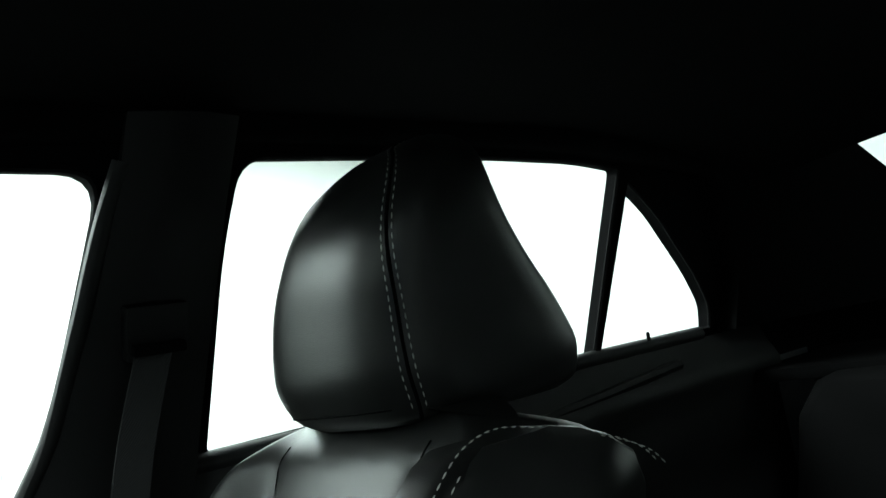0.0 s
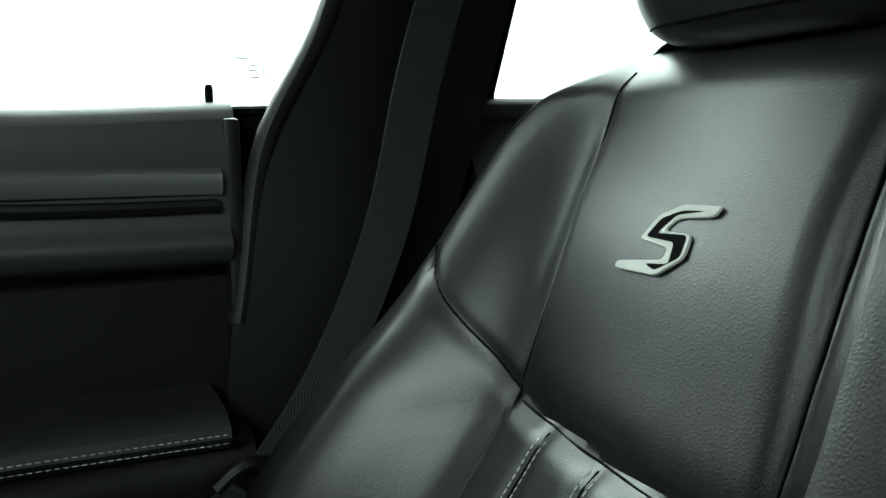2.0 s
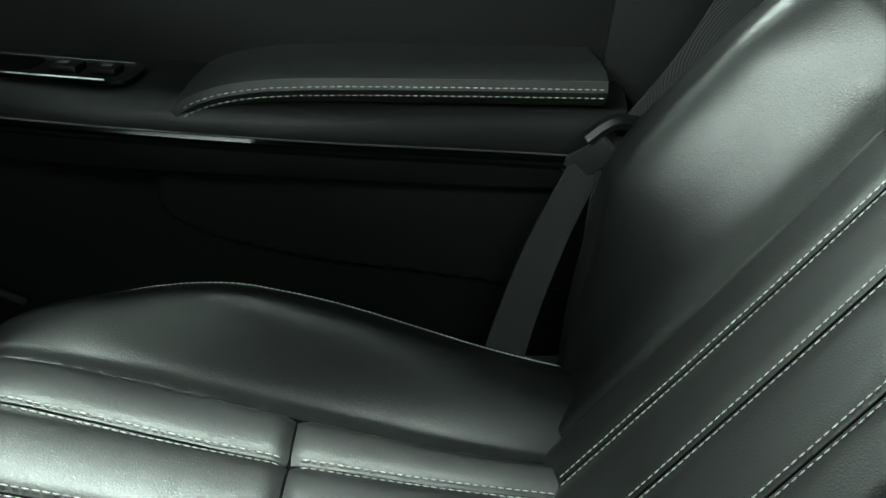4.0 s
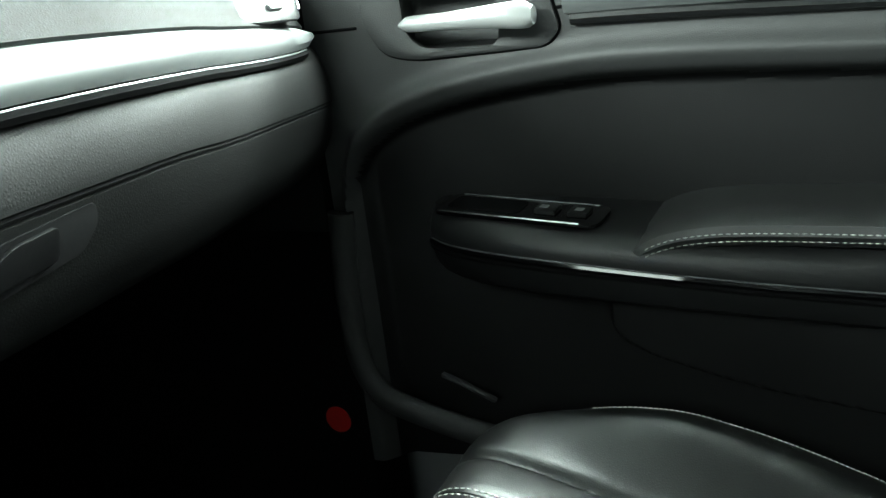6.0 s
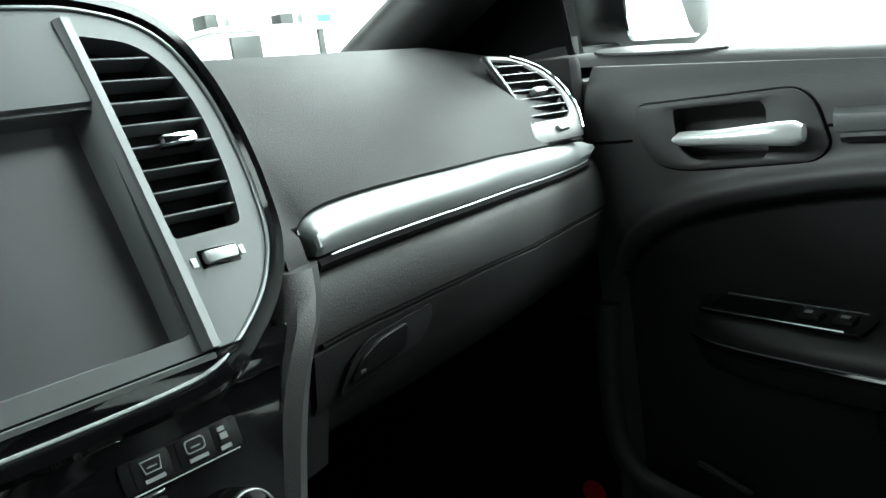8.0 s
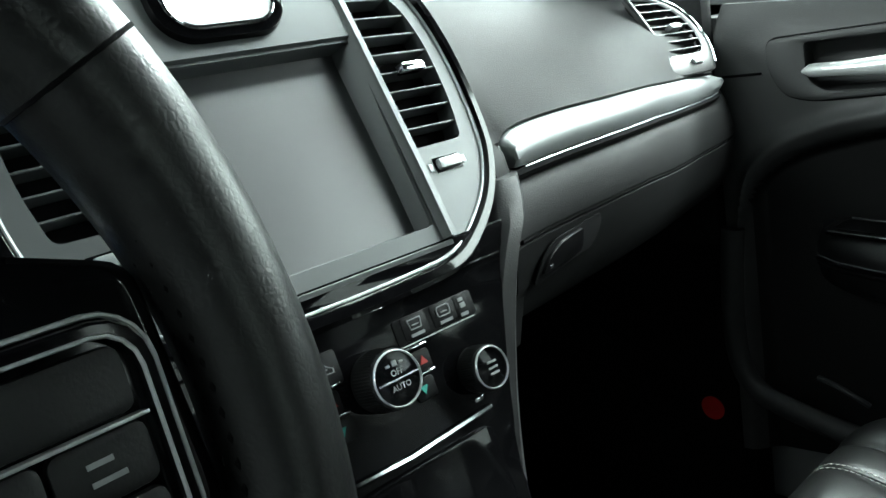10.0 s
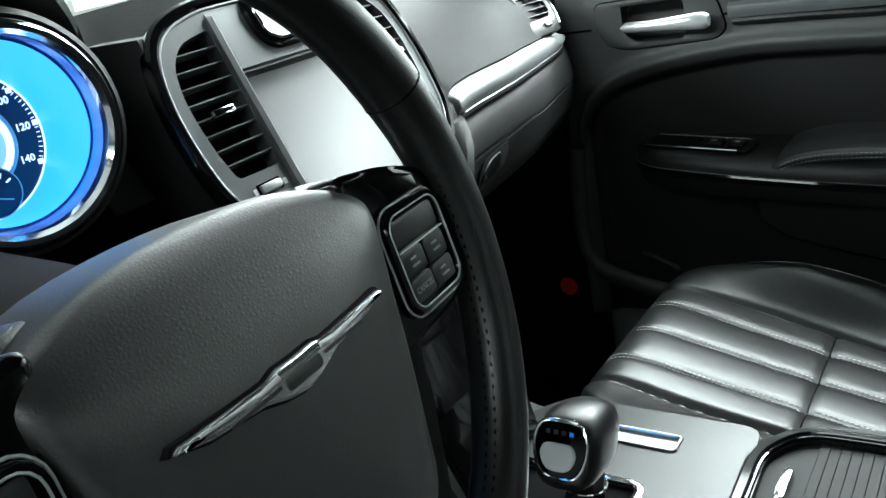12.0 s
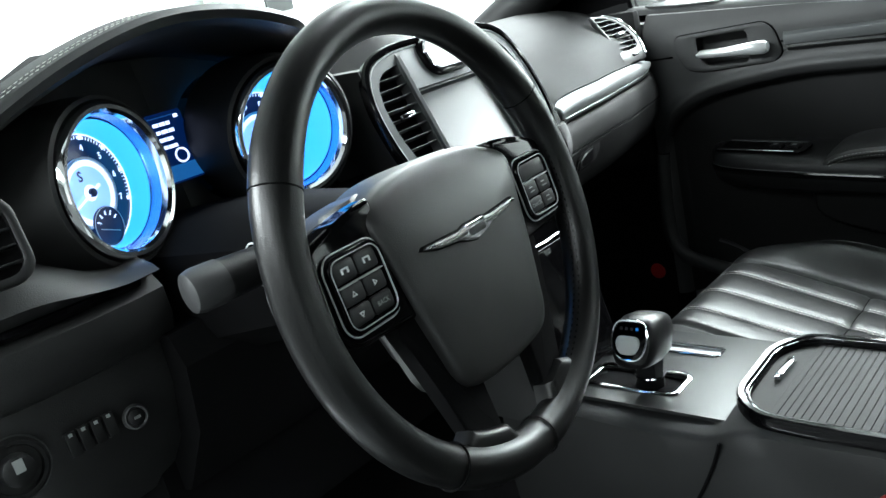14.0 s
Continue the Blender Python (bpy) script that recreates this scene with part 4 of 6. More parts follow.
glove_z = curve1([(0.12, 0.885), (0.25, 0.883), (0.35, 0.881), (0.45, 0.873), (0.58, 0.866), (0.72, 0.860)])


def dash_ring(x):
    y = trim_y(x)
    t, b = trim_top(x), trim_bot(x)
    drop = 0.8825 - glove_z(x)
    g = sstep(0.168, 0.175, x)
    top = 0.006 * sstep(0.6, 0.70, x)
    return [(x, 1.24, 1.015), (x, 1.12, 1.043), (x, y + 0.34, 1.064 - top), (x, y + 0.26, 1.068 - top), (x, y + 0.19, 1.062 - top), (x, y + 0.14, 1.050 - top), (x, y + 0.095, 1.031 - top), (x, y + 0.06, 1.008 - top),
            (x, y + 0.034, 0.986), (x, y + 0.018, t + 0.012), (x, y + 0.010, t + 0.002), (x, y + lerp(0.002, 0.014, g), t - 0.004), (x, y + lerp(-0.002, 0.014, g), b), (x, y + 0.008, b - 0.007), (x, y + 0.001, b - 0.0105),
            (x, y - 0.005, lerp(b - 0.0105, 0.8825 - drop, 0.2)), (x, y - 0.009, lerp(b - 0.0105, 0.8825 - drop, 0.5)), (x, y - 0.012, lerp(b - 0.0105, 0.8825 - drop, 0.85)), (x, y - 0.012, 0.8812 - drop), (x, y - 0.008, 0.8805 - drop), (x, y - 0.008, 0.8765 - drop), (x, y - 0.0115, 0.8758 - drop),
            (x, y - 0.006, 0.845 - drop), (x, y + 0.014, 0.815 - drop), (x, y + 0.055, 0.79 - drop), (x, y + 0.11, 0.768 - drop * 0.8), (x, y + 0.2, 0.755 - drop * 0.5), (x, 1.24, 0.74)]


part("dash_pad", bm_loft([dash_ring(x) for x in steps(0.150, 0.712, 90)]), DASHSOFT, dash)
part("glove_flank", bm_loft([[(x, y + 0.10, 0.912), (x, y + 0.004, 0.912), (x, y, 0.90), (x, y - 0.002, 0.85), (x, y + 0.012, 0.80), (x, y + 0.07, 0.77), (x, y + 0.15, 0.76)] for x, y in [(x, trim_y(x) - 0.002 + 0.10 * max(0.0, 0.150 - x)) for x in steps(0.118, 0.165, 6)]]), DASHSOFT, dash)


def trim_ring(x):
    e = sstep(0.1745, 0.179, x)
    y, t, b = trim_y(x), trim_top(x), trim_bot(x)
    return [(x, y + lerp(0.010, o, e), z) for o, z in ((0.013, t), (0.004, t - 0.003), (-0.002, lerp(t, b, 0.35)), (-0.004, lerp(t, b, 0.7)), (-0.001, b + 0.001), (0.013, b))]


part("silver_trim", bm_loft([trim_ring(x) for x in [0.1745, 0.176, 0.178, 0.180, 0.184, 0.190] + steps(0.194, 0.684, 40) + [0.688]]), TRIMSILVER, dash, "satin silver trim strip")
part("trim_groove", bm_tube([(x, trim_y(x) + 0.0015, trim_bot(x) - 0.0045) for x in steps(0.178, 0.66, 30)], 0.0042, 6), MATTE, dash, "black groove")
part("trim_line", bm_tube([(x, trim_y(x) - 0.0005, trim_bot(x) - 0.0008) for x in steps(0.192, 0.66, 30)], 0.0007, 5), SATIN, dash, "thin bright line")
part("glove_gap", bm_tube([(x, trim_y(x) - 0.0092, glove_z(x) - 0.0040) for x in steps(0.16, 0.705, 30)], 0.0021, 6), MATTE, dash)
latch_m = frame_at((0.226, trim_y(0.226) - 0.0105, 0.860), (1, 0.18, 0), (0, -0.16, 1)) @ Matrix.Diagonal((0.9, 0.85, 0.8, 1))
# Flat matte black plate paints the shade inside the latch hollow.
part("latch_recess", bm_prism(corner_loop([(-0.066, -0.018), (-0.05, 0.004), (-0.03, 0.014), (0.052, 0.016), (0.053, 0.002), (0.036, -0.013)], 0.008, 4), 0.0016, latch_m, 0.0005), MATTE, dash, "flat black plate for the shaded glove box latch recess")
part("glove_latch", bm_prism(corner_loop([(-0.055, -0.011), (-0.042, 0.003), (-0.02, 0.011), (0.016, 0.012), (0.012, -0.009)], 0.006, 4), 0.004, latch_m @ pose(0, 0, 0.001), 0.0015), BUTTON, dash, "black glove box latch")
part("key_slot", bm_box(-0.045, -0.039, -0.0075, -0.0045, 0.004, 0.0056, 0.0005, latch_m), STALK, dash)

# side air vent
VM = frame_at((0.543, 0.703, 0.947), (0.123, 0.008, -0.004), (0.02, 0.067, 0.09)) @ Matrix(((0.9, -0.1, 0, 0), (0, 0.885, 0, 0), (0, 0, 1, 0), (0, 0, 0, 1)))
vent_o = corner_loop([(0.0, -0.003, 0.004), (0.112, -0.003, 0.006), (0.136, 0.022, 0.03), (0.152, 0.058, 0.03), (0.144, 0.098, 0.03), (0.098, 0.124, 0.03), (0.036, 0.128, 0.006), (0.034, 0.085, 0.03), (0.023, 0.038, 0.03)], 0.01, 4)
vent_i = corner_loop([(0.028, 0.026, 0.002), (0.108, 0.026, 0.003), (0.124, 0.034, 0.02), (0.136, 0.060, 0.02), (0.130, 0.090, 0.02), (0.094, 0.114, 0.02), (0.046, 0.118, 0.004), (0.043, 0.085, 0.02), (0.033, 0.045, 0.02)], 0.01, 4)
vent = part("side_vent", bm_ring(vent_o, vent_i, 0.0055, VM, 0.002), HARD, dash, "black side air vent")
part("vent_throat", bm_prism(vent_i, 0.002, VM @ pose(0, 0, -0.006), 0), MATTE, vent)
for i in range(7):
    v = 0.034 + 0.0125 * i
    x0, x1 = lerp(0.031, 0.046, i / 6), (0.118, 0.127, 0.133, 0.134, 0.130, 0.122, 0.108)[i]
    part("slat", bm_box(x0, x1, v - 0.0012, v + 0.0012, -0.004, 0.005, 0.0006, VM, 1), HARD, vent)
part("vent_tab", bm_box(0.072, 0.098, 0.062, 0.069, 0.002, 0.012, 0.002, VM), SATIN, vent, "small silver vent tab")
part("vent_wheel", bm_box(0.062, 0.085, 0.007, 0.015, 0.003, 0.010, 0.003, VM), SATIN, vent, "ribbed vent wheel")
edge = [VM @ Vector((x, y, 0.006)) for x, y in ((0.117, 0.006), (0.140, 0.034), (0.150, 0.062), (0.142, 0.095), (0.118, 0.112), (0.09, 0.122))]
part("vent_trim", bm_tube(path3(edge, 24), 0.0014, 8), CHROME, vent, "curved bright vent trim")
part("dash_end", bm_box(0.700, 0.728, 0.75, 1.24, 0.71, 1.03, 0.012), DASHSOFT, dash)

# driver's side: knee panel, lower dash and hood over the gauges
knee_y = curve1([(-0.72, 0.66), (-0.66, 0.612), (-0.58, 0.600), (-0.5, 0.606), (-0.42, 0.63)])


def knee_ring(x):
    y = knee_y(x)
    top = lerp(1.022, 0.982, sstep(-0.61, -0.51, x))
    f = lambda z: 0.966 + (z - 0.966) * (top - 0.966) / 0.056
    return [(px, py, pz - 0.012) for px, py, pz in ((x, 0.74, f(1.012)), (x, y + 0.03, f(1.022)), (x, y + 0.004, f(1.004)), (x, y - 0.006, f(0.985)), (x, y + 0.006, 0.972), (x, y + 0.012, 0.966), (x, y - 0.002, 0.955), (x, y - 0.004, 0.93), (x, y + 0.004, 0.91), (x, y + 0.012, 0.905), (x, y + 0.014, 0.86), (x, y + 0.035, 0.80), (x, y + 0.09, 0.74), (x, 1.2, 0.72), (x, 1.2, 0.88))]


part("knee_panel", bm_loft([knee_ring(x) for x in steps(-0.72, -0.485, 28)]), SOFT, dash, "black knee panel under the gauges")
part("knee_gloss", bm_tube([(x, knee_y(x) + 0.006, 0.956) for x in steps(-0.71, -0.505, 14)], 0.0055, 8), GLOSS, dash, "gloss black strip")
part("middle_dash", bm_box(-0.52, 0.125, 0.675, 1.2, 0.60, 0.955, 0.02), MATTE, dash)
hood = [(-0.70, 1.045, 0.66), (-0.64, 1.083, 0.63), (-0.583, 1.120, 0.605), (-0.50, 1.155, 0.60), (-0.411, 1.175, 0.60), (-0.33, 1.171, 0.60), (-0.257, 1.151, 0.605), (-0.215, 1.134, 0.635), (-0.18, 1.117, 0.675), (-0.155, 1.095, 0.705), (-0.143, 1.06, 0.72)]
hzf = curve1([(h[0], h[1]) for h in hood])
hyf = curve1([(h[0], h[2]) for h in hood])
part("gauge_hood", bm_loft([[(x, hyf(x) + 0.02, hzf(x) - 0.018), (x, hyf(x) + 0.004, hzf(x) - 0.012), (x, hyf(x), hzf(x) - 0.004), (x, hyf(x) + 0.006, hzf(x) + 0.002), (x, hyf(x) + 0.06, hzf(x) + 0.006), (x, hyf(x) + 0.16, lerp(hzf(x), 1.10, 0.3)), (x, 0.98, 1.075), (x, 1.24, 1.02), (x, 1.24, 0.96), (x, 0.86, 0.965), (x, 0.83, lerp(0.985, hzf(x), 0.6)), (x, 0.77, hzf(x) - 0.03)] for x in steps(-0.70, -0.143, 46)]), SOFT, dash, "padded gauge hood with stitched edge")
for dy, dz in ((0.012, 0.0038), (0.021, 0.0048)):
    part("stitching", bm_stitches([(x, hyf(x) + dy, hzf(x) + dz) for x in steps(-0.69, -0.27, 40)], 0.006, 0.7, 0.0006), THREAD, dash, "pale stitching")
part("upper_dash", bm_loft([[(x, 1.24, 1.015), (x, 0.98, 1.068), (x, 0.82 + 0.05 * q, 1.085 + k), (x, 0.72 + 0.085 * q, 1.09 + k - 0.008 * q), (x, 0.69 + 0.05 * q, 1.07 - 0.03 * q), (x, 0.69 - 0.01 * q, 0.95), (x, 1.24, 0.95)] for x, k, q in ((-0.19, 0.010, 1), (-0.14, 0.012, 1), (-0.1, 0.014, 0.7), (-0.05, 0.015, 0.1), (0, 0.016, 0), (0.1, 0.012, 0), (0.13, 0.0, 0), (0.165, -0.016, 0))]), SOFT, dash)
def ray_to(poly, cx, cy, a):
    dx, dy = math.cos(a), math.sin(a)
    best = 9.0
    for (x0, y0), (x1, y1) in zip(poly, poly[1:] + poly[:1]):
        ex, ey = x1 - x0, y1 - y0
        det = ex * dy - ey * dx
        if abs(det) < 1e-9:
            continue
        t = (ex * (y0 - cy) - ey * (x0 - cx)) / det
        u = (dx * (y0 - cy) - dy * (x0 - cx)) / det
        if t > 0 and -1e-6 <= u <= 1 + 1e-6:
            best = min(best, t)
    return cx + best * dx, cy + best * dy


# black plate round the two gauge tubes
for hx, hy, poly in ((-0.112, -0.010, [(-0.26, -0.115), (0.0, -0.112), (0.0, 0.12), (-0.1, 0.125), (-0.24, 0.06)]), (0.0955, -0.013, [(0.0, -0.112), (0.207, -0.105), (0.207, 0.06), (0.11, 0.115), (0.0, 0.12)])):
    turns = [2 * math.pi * k / 64 for k in range(64)]
    part("cluster_plate", bm_ring([ray_to(poly, hx, hy, a) for a in turns], [(hx + 0.083 * math.cos(a), hy + 0.081 * math.sin(a)) for a in turns], 0.004, frame_at((-0.36, 0.752, 1.045), (1, 0, 0), (0, 0.2, 1))), SOFT, dash)


def text(body, size, m, material, parent, bold=0.0):
    cu = bpy.data.curves.new("print", "FONT")
    cu.body, cu.size, cu.align_x, cu.align_y, cu.offset = body, size, "CENTER", "CENTER", bold
    cu.resolution_u = 2
    tmp = bpy.data.objects.new("print", cu)
    me = bpy.data.meshes.new_from_object(tmp)
    bpy.data.objects.remove(tmp)
    me.materials.clear()
    me.materials.append(material)
    me.transform(m)
    ob = new("print", me)
    ob.parent = parent
    return ob


def gauge(cx, cy, cz, lean, words, needle, letter, turn, a0, a1, deep, dx, dy, size):
    b = frame_at((cx, cy, cz), (math.cos(radians(turn)), math.sin(radians(turn)), 0), (0, lean, 1)) @ Matrix.Diagonal((0.925, 0.925, 1, 1))
    # the dial sits deep in the lit tube
    g = b @ Matrix.Translation((dx, dy, -deep)) @ Matrix.Diagonal((size, size, 1, 1))
    ring = part("gauge", bm_lathe([(0.070, -0.004), (0.0695, 0.004), (0.0725, 0.0075), (0.0765, 0.008), (0.0795, 0.005), (0.081, -0.004), (0.081, -0.085), (0.079, -0.085), (0.0725, -0.004)], 56, b, False), CHROME, dash, "round gauge with chrome ring, lit blue")
    n = 56
    part("inner_bezel", bm_lathe([(0.0722, 0.002), (0.0712, -0.002), (0.0690, -0.012), (0.0672, -0.016), (0.0662, -0.015)], 56, b, False), BLUEBEZEL, ring, "inner chrome bezel tinted blue for the reflected glow")
    rows = [(0.0672, -0.016, 0), (0.0668, -0.018 - 0.2 * deep, 0.15), (lerp(0.0655, 0.0545 * size, 0.7), -0.024 - 0.8 * deep, 0.8), (0.0535 * size, -0.037 - deep, 1)]
    part("lit_funnel", bm_loft([[b @ Vector((dx * f + r * math.cos(2 * math.pi * k / n), dy * f + r * math.sin(2 * math.pi * k / n), z)) for k in range(n)] for r, z, f in rows], True, False), GLOW, ring, "glowing blue funnel")
    part("dial", bm_lathe([(0.054, -0.040), (0.054, -0.0365), (0.050, -0.036)], 48, g), NAVY, ring, "dark dial")
    part("lit_disc", bm_lathe([(0.030, -0.036), (0.030, -0.033), (0.027, -0.0325)], 40, g), DISC, ring, "pale glowing disc")
    part("lit_ring", bm_lathe([(0.030, -0.0345), (0.030, -0.0315), (0.0325, -0.0315), (0.0325, -0.0345)], 40, g, False), PRINT, ring)
    part("halo", bm_lathe([(0.0245, -0.0324), (0.0255, -0.0320), (0.0292, -0.0322), (0.0298, -0.0328)], 40, g, False), GLOWWHITE, ring, "bright white halo round the disc")
    part("hub_cap", bm_lathe([(0.0075, -0.0326), (0.007, -0.0312), (0.0055, -0.0308)], 24, g), GLOWWHITE, ring)
    part("lit_edge", bm_tube([g @ Vector((0.0535 * math.cos(a), 0.0535 * math.sin(a), -0.0355)) for a in steps(0, 6.2, 60)], 0.0009, 6, True, up=(0, 1, 0)), GLOWWHITE, ring, "bright dial edge")
    k = len(words)
    for i, w in enumerate(words):
        a = radians(lerp(a0, a1, i / (k - 1)))
        text(w, 0.0085 if len(w) < 3 else 0.0075, g @ pose(0.041 * math.cos(a), 0.041 * math.sin(a), -0.0355), GLOWWHITE, ring, 0.0002)
        part("tick", bm_box(-0.0019, 0.0019, -0.0019, 0.0019, 0, 0.001, 0, g @ pose(0.0505 * math.cos(a), 0.0505 * math.sin(a), -0.0358)), GLOWWHITE, ring)
        if i < k - 1:
            for j in range(1, 8):
                c = radians(lerp(a0, a1, (i + j / 8) / (k - 1)))
                part("tick", bm_box(-0.0013, 0.0013, -0.0003, 0.0003, 0, 0.0006, 0, g @ pose(0.0503 * math.cos(c), 0.0503 * math.sin(c), -0.0358, 0, 0, math.degrees(c))), GLOWWHITE, ring)
    a = radians(needle)
    part("needle", bm_tube([g @ Vector((0.012 * math.cos(a + math.pi), 0.012 * math.sin(a + math.pi), -0.030)), g @ Vector((0.040 * math.cos(a), 0.040 * math.sin(a), -0.031))], lambda t: lerp(0.0016, 0.0007, t), 6), GLOWWHITE, ring, "white needle")
    part("needle_hub", bm_lathe([(0.0045, -0.033), (0.004, -0.028), (0.002, -0.027)], 20, g), NAVY, ring)
    sub = part("small_gauge", bm_lathe([(0.0185, -0.034), (0.0185, -0.0305), (0.0175, -0.030), (0.0165, -0.031)], 30, g @ pose(0.006, -0.0335, 0)), NAVY, ring, "small round sub-gauge")
    part("sub_ring", bm_tube([g @ Vector((0.006 + 0.018 * math.cos(a), -0.0335 + 0.018 * math.sin(a), -0.0298)) for a in steps(0, 6.1, 40)], 0.0004, 5, True, up=(0, 1, 0)), PRINT, sub)
    for j in range(5):
        c = radians(150 - 30 * j)
        part("tick", bm_box(-0.002, 0.002, -0.0006, 0.0006, 0, 0.0008, 0, g @ pose(0.006 + 0.0125 * math.cos(c), -0.0335 + 0.0125 * math.sin(c), -0.0308, 0, 0, math.degrees(c))), GLOWWHITE, sub)
    part("needle", bm_tube([g @ Vector((-0.006, -0.033, -0.0295)), g @ Vector((0.016, -0.041, -0.0295))], 0.0005, 5), PRINT, sub)
    if letter:
        text(letter, 0.013, g @ pose(-0.006, 0.016, -0.0318), NAVY, ring, 0.0003)
    else:
        text("MPH", 0.0055, g @ pose(-0.036, -0.026, -0.0352), GLOWWHITE, ring)
    part("gauge_shroud", bm_lathe([(0.0812, -0.01), (0.083, 0.002), (0.087, 0.0), (0.091, -0.03), (0.090, -0.092)], 56, b, False), SOFT, ring, "black gauge shroud")


gauge(-0.4724, 0.652, 1.0395, 0.03, ("0", "1", "2", "3", "4", "5", "6", "7"), 202, "S", 23.5, 198, -20, 0.004, 0.002, -0.006, 1.15)
gauge(-0.2645, 0.646, 1.0345, -0.05, ("0", "20", "40", "60", "80", "100", "120", "140"), 205, "", -5.5, 202, -26, 0.037, -0.002, -0.014, 1.10)
INFO = mat("info_screen", (0.004, 0.006, 0.02), 0.25, emit=(0.0, 0.02, 0.12), power=0.5)
INFOBLUE = mat("info_blue", (0.0, 0.05, 0.2), 0.3, emit=(0.01, 0.20, 0.60), power=0.5)
IM = frame_at((-0.3545, 0.742, 1.045), (1, 0, 0), (0, 0.2, 1))
info = part("info_display", bm_prism(rounded(0.045, 0.078, 0.003, 2), 0.002, IM, 0), INFO, dash, "small lit information display")
part("info_band", bm_box(-0.022, 0.022, -0.037, -0.020, 0.002, 0.0026, 0, IM), INFOBLUE, info, "blue lit band")
part("info_line", bm_box(-0.020, 0.012, 0.034, 0.0345, 0.002, 0.0026, 0, IM), INFOBLUE, info)
for j, words in enumerate((((-0.016, -0.009), (-0.008, -0.001), (0.0, 0.005)), ((-0.015, -0.010), (-0.009, -0.001), (0.0, 0.007)), ((-0.015, -0.006), (-0.005, 0.002)), ((-0.013, -0.008), (-0.007, 0.004)))):
    for a, b in words:
        part("info_text", bm_box(a, b, 0.0245 - 0.0085 * j, 0.0285 - 0.0085 * j, 0.002, 0.0026, 0, IM), GLOWWHITE, info)
part("info_text", bm_box(0.012, 0.017, 0.030, 0.034, 0.002, 0.0028, 0, IM), GLOWWHITE, info)
part("info_dial", bm_lathe([(0.0085, 0.002), (0.0085, 0.0028), (0.0065, 0.0028), (0.0065, 0.002)], 24, IM @ pose(0.004, -0.011, 0), False), GLOWWHITE, info)

# left end of the dash: vent, light switch and small buttons
LM = frame_at((-0.628, 0.606, 1.030), (1, -0.12, 0), (0, 0.35, 1))
lv = part("left_vent", bm_ring(rounded(0.085, 0.075, 0.02, 5), rounded(0.07, 0.06, 0.015, 5), 0.006, LM), HARD, dash, "black left air vent")
part("vent_throat", bm_prism(rounded(0.07, 0.06, 0.015, 5), 0.001, LM @ pose(0, 0, -0.004), 0), MATTE, lv)
for i in range(4):
    part("slat", bm_box(-0.034, 0.034, -0.021 + 0.0135 * i, -0.019 + 0.0135 * i, -0.002, 0.005, 0.0005, LM, 1), HARD, lv)
BMx = frame_at((-0.587, 0.612, 0.848), (1, -0.02, 0), (0, 0.12, 1))
dial = part("light_switch", bm_lathe([(0.027, 0), (0.027, 0.004), (0.024, 0.007), (0.021, 0.007), (0.020, 0.003), (0.014, 0.003), (0.013, 0.014), (0.010, 0.016)], 32, BMx @ pose(-0.066, 0.003, 0)), HARD, dash, "round black light switch")
part("dial_mark", bm_box(-0.004, 0.004, -0.001, 0.010, 0.016, 0.0168, 0, BMx @ pose(-0.066, 0.003, 0)), SATIN, dial)
part("dial_ring", bm_tube([BMx @ Vector((-0.066 + 0.0275 * math.cos(a), 0.003 + 0.0275 * math.sin(a), 0.004)) for a in steps(0, 6.15, 30)], 0.0007, 6, True), STALK, dial)
for i in range(4):
    part("dash_button", bm_box(-0.024 + 0.0115 * i, -0.0145 + 0.0115 * i, -0.012, 0.010, 0, 0.006, 0.0015, BMx), HARD, dash, "small black dash button")
    part("button_mark", bm_box(-0.021 + 0.0115 * i, -0.0175 + 0.0115 * i, 0.006, 0.009, 0.0058, 0.0064, 0, BMx), SATIN, dash)
part("start_ring", bm_lathe([(0.0115, 0), (0.0115, 0.004), (0.010, 0.006), (0.0085, 0.005), (0.0085, 0.002)], 28, BMx @ pose(0.038, -0.006, 0), False), STALK, dash, "round grey-ringed knob")
part("start_knob", bm_lathe([(0.008, 0), (0.008, 0.005), (0.006, 0.0065)], 24, BMx @ pose(0.038, -0.006, 0)), HARD, dash)
part("knob_mark", bm_box(-0.003, 0.003, -0.0012, 0.0012, 0.006, 0.0072, 0, BMx @ pose(0.038, -0.006, 0)), ICON, dash)

# ---------------------------------------------------------------- centre stack
stack = thing("centre_stack", "centre stack with dark touch screen, vents and climate controls", "centre stack")
ST = frame_at((0, 0.575, 0.9), (1, 0, 0), (0, 0.448, 1))
half = [(0.0, -0.005), (0.055, -0.004), (0.079, -0.001), (0.097, 0.0075), (0.1155, 0.0205), (0.1285, 0.0335), (0.138, 0.048), (0.1435, 0.0615), (0.1465, 0.079), (0.148, 0.10), (0.1475, 0.125), (0.1435, 0.15), (0.135, 0.172), (0.121, 0.1865), (0.098, 0.195), (0.06, 0.199)]
BEND = 0.066


def shield(grow):
    pts = half + [(-x, z) for x, z in reversed(half[1:])]
    return smooth_loop([(x * (1 + grow / 0.16), z + grow * (z - 0.1) / 0.1) for x, z in pts], 3)


def bent(bm):
    """Lets the sides of the stack fall back from the flat middle."""
    back = ST.inverted()
    for v in bm.verts:
        p = back @ v.co
        p.z -= BEND * max(0.0, abs(p.x) - 0.08)
        v.co = ST @ p
    return bm


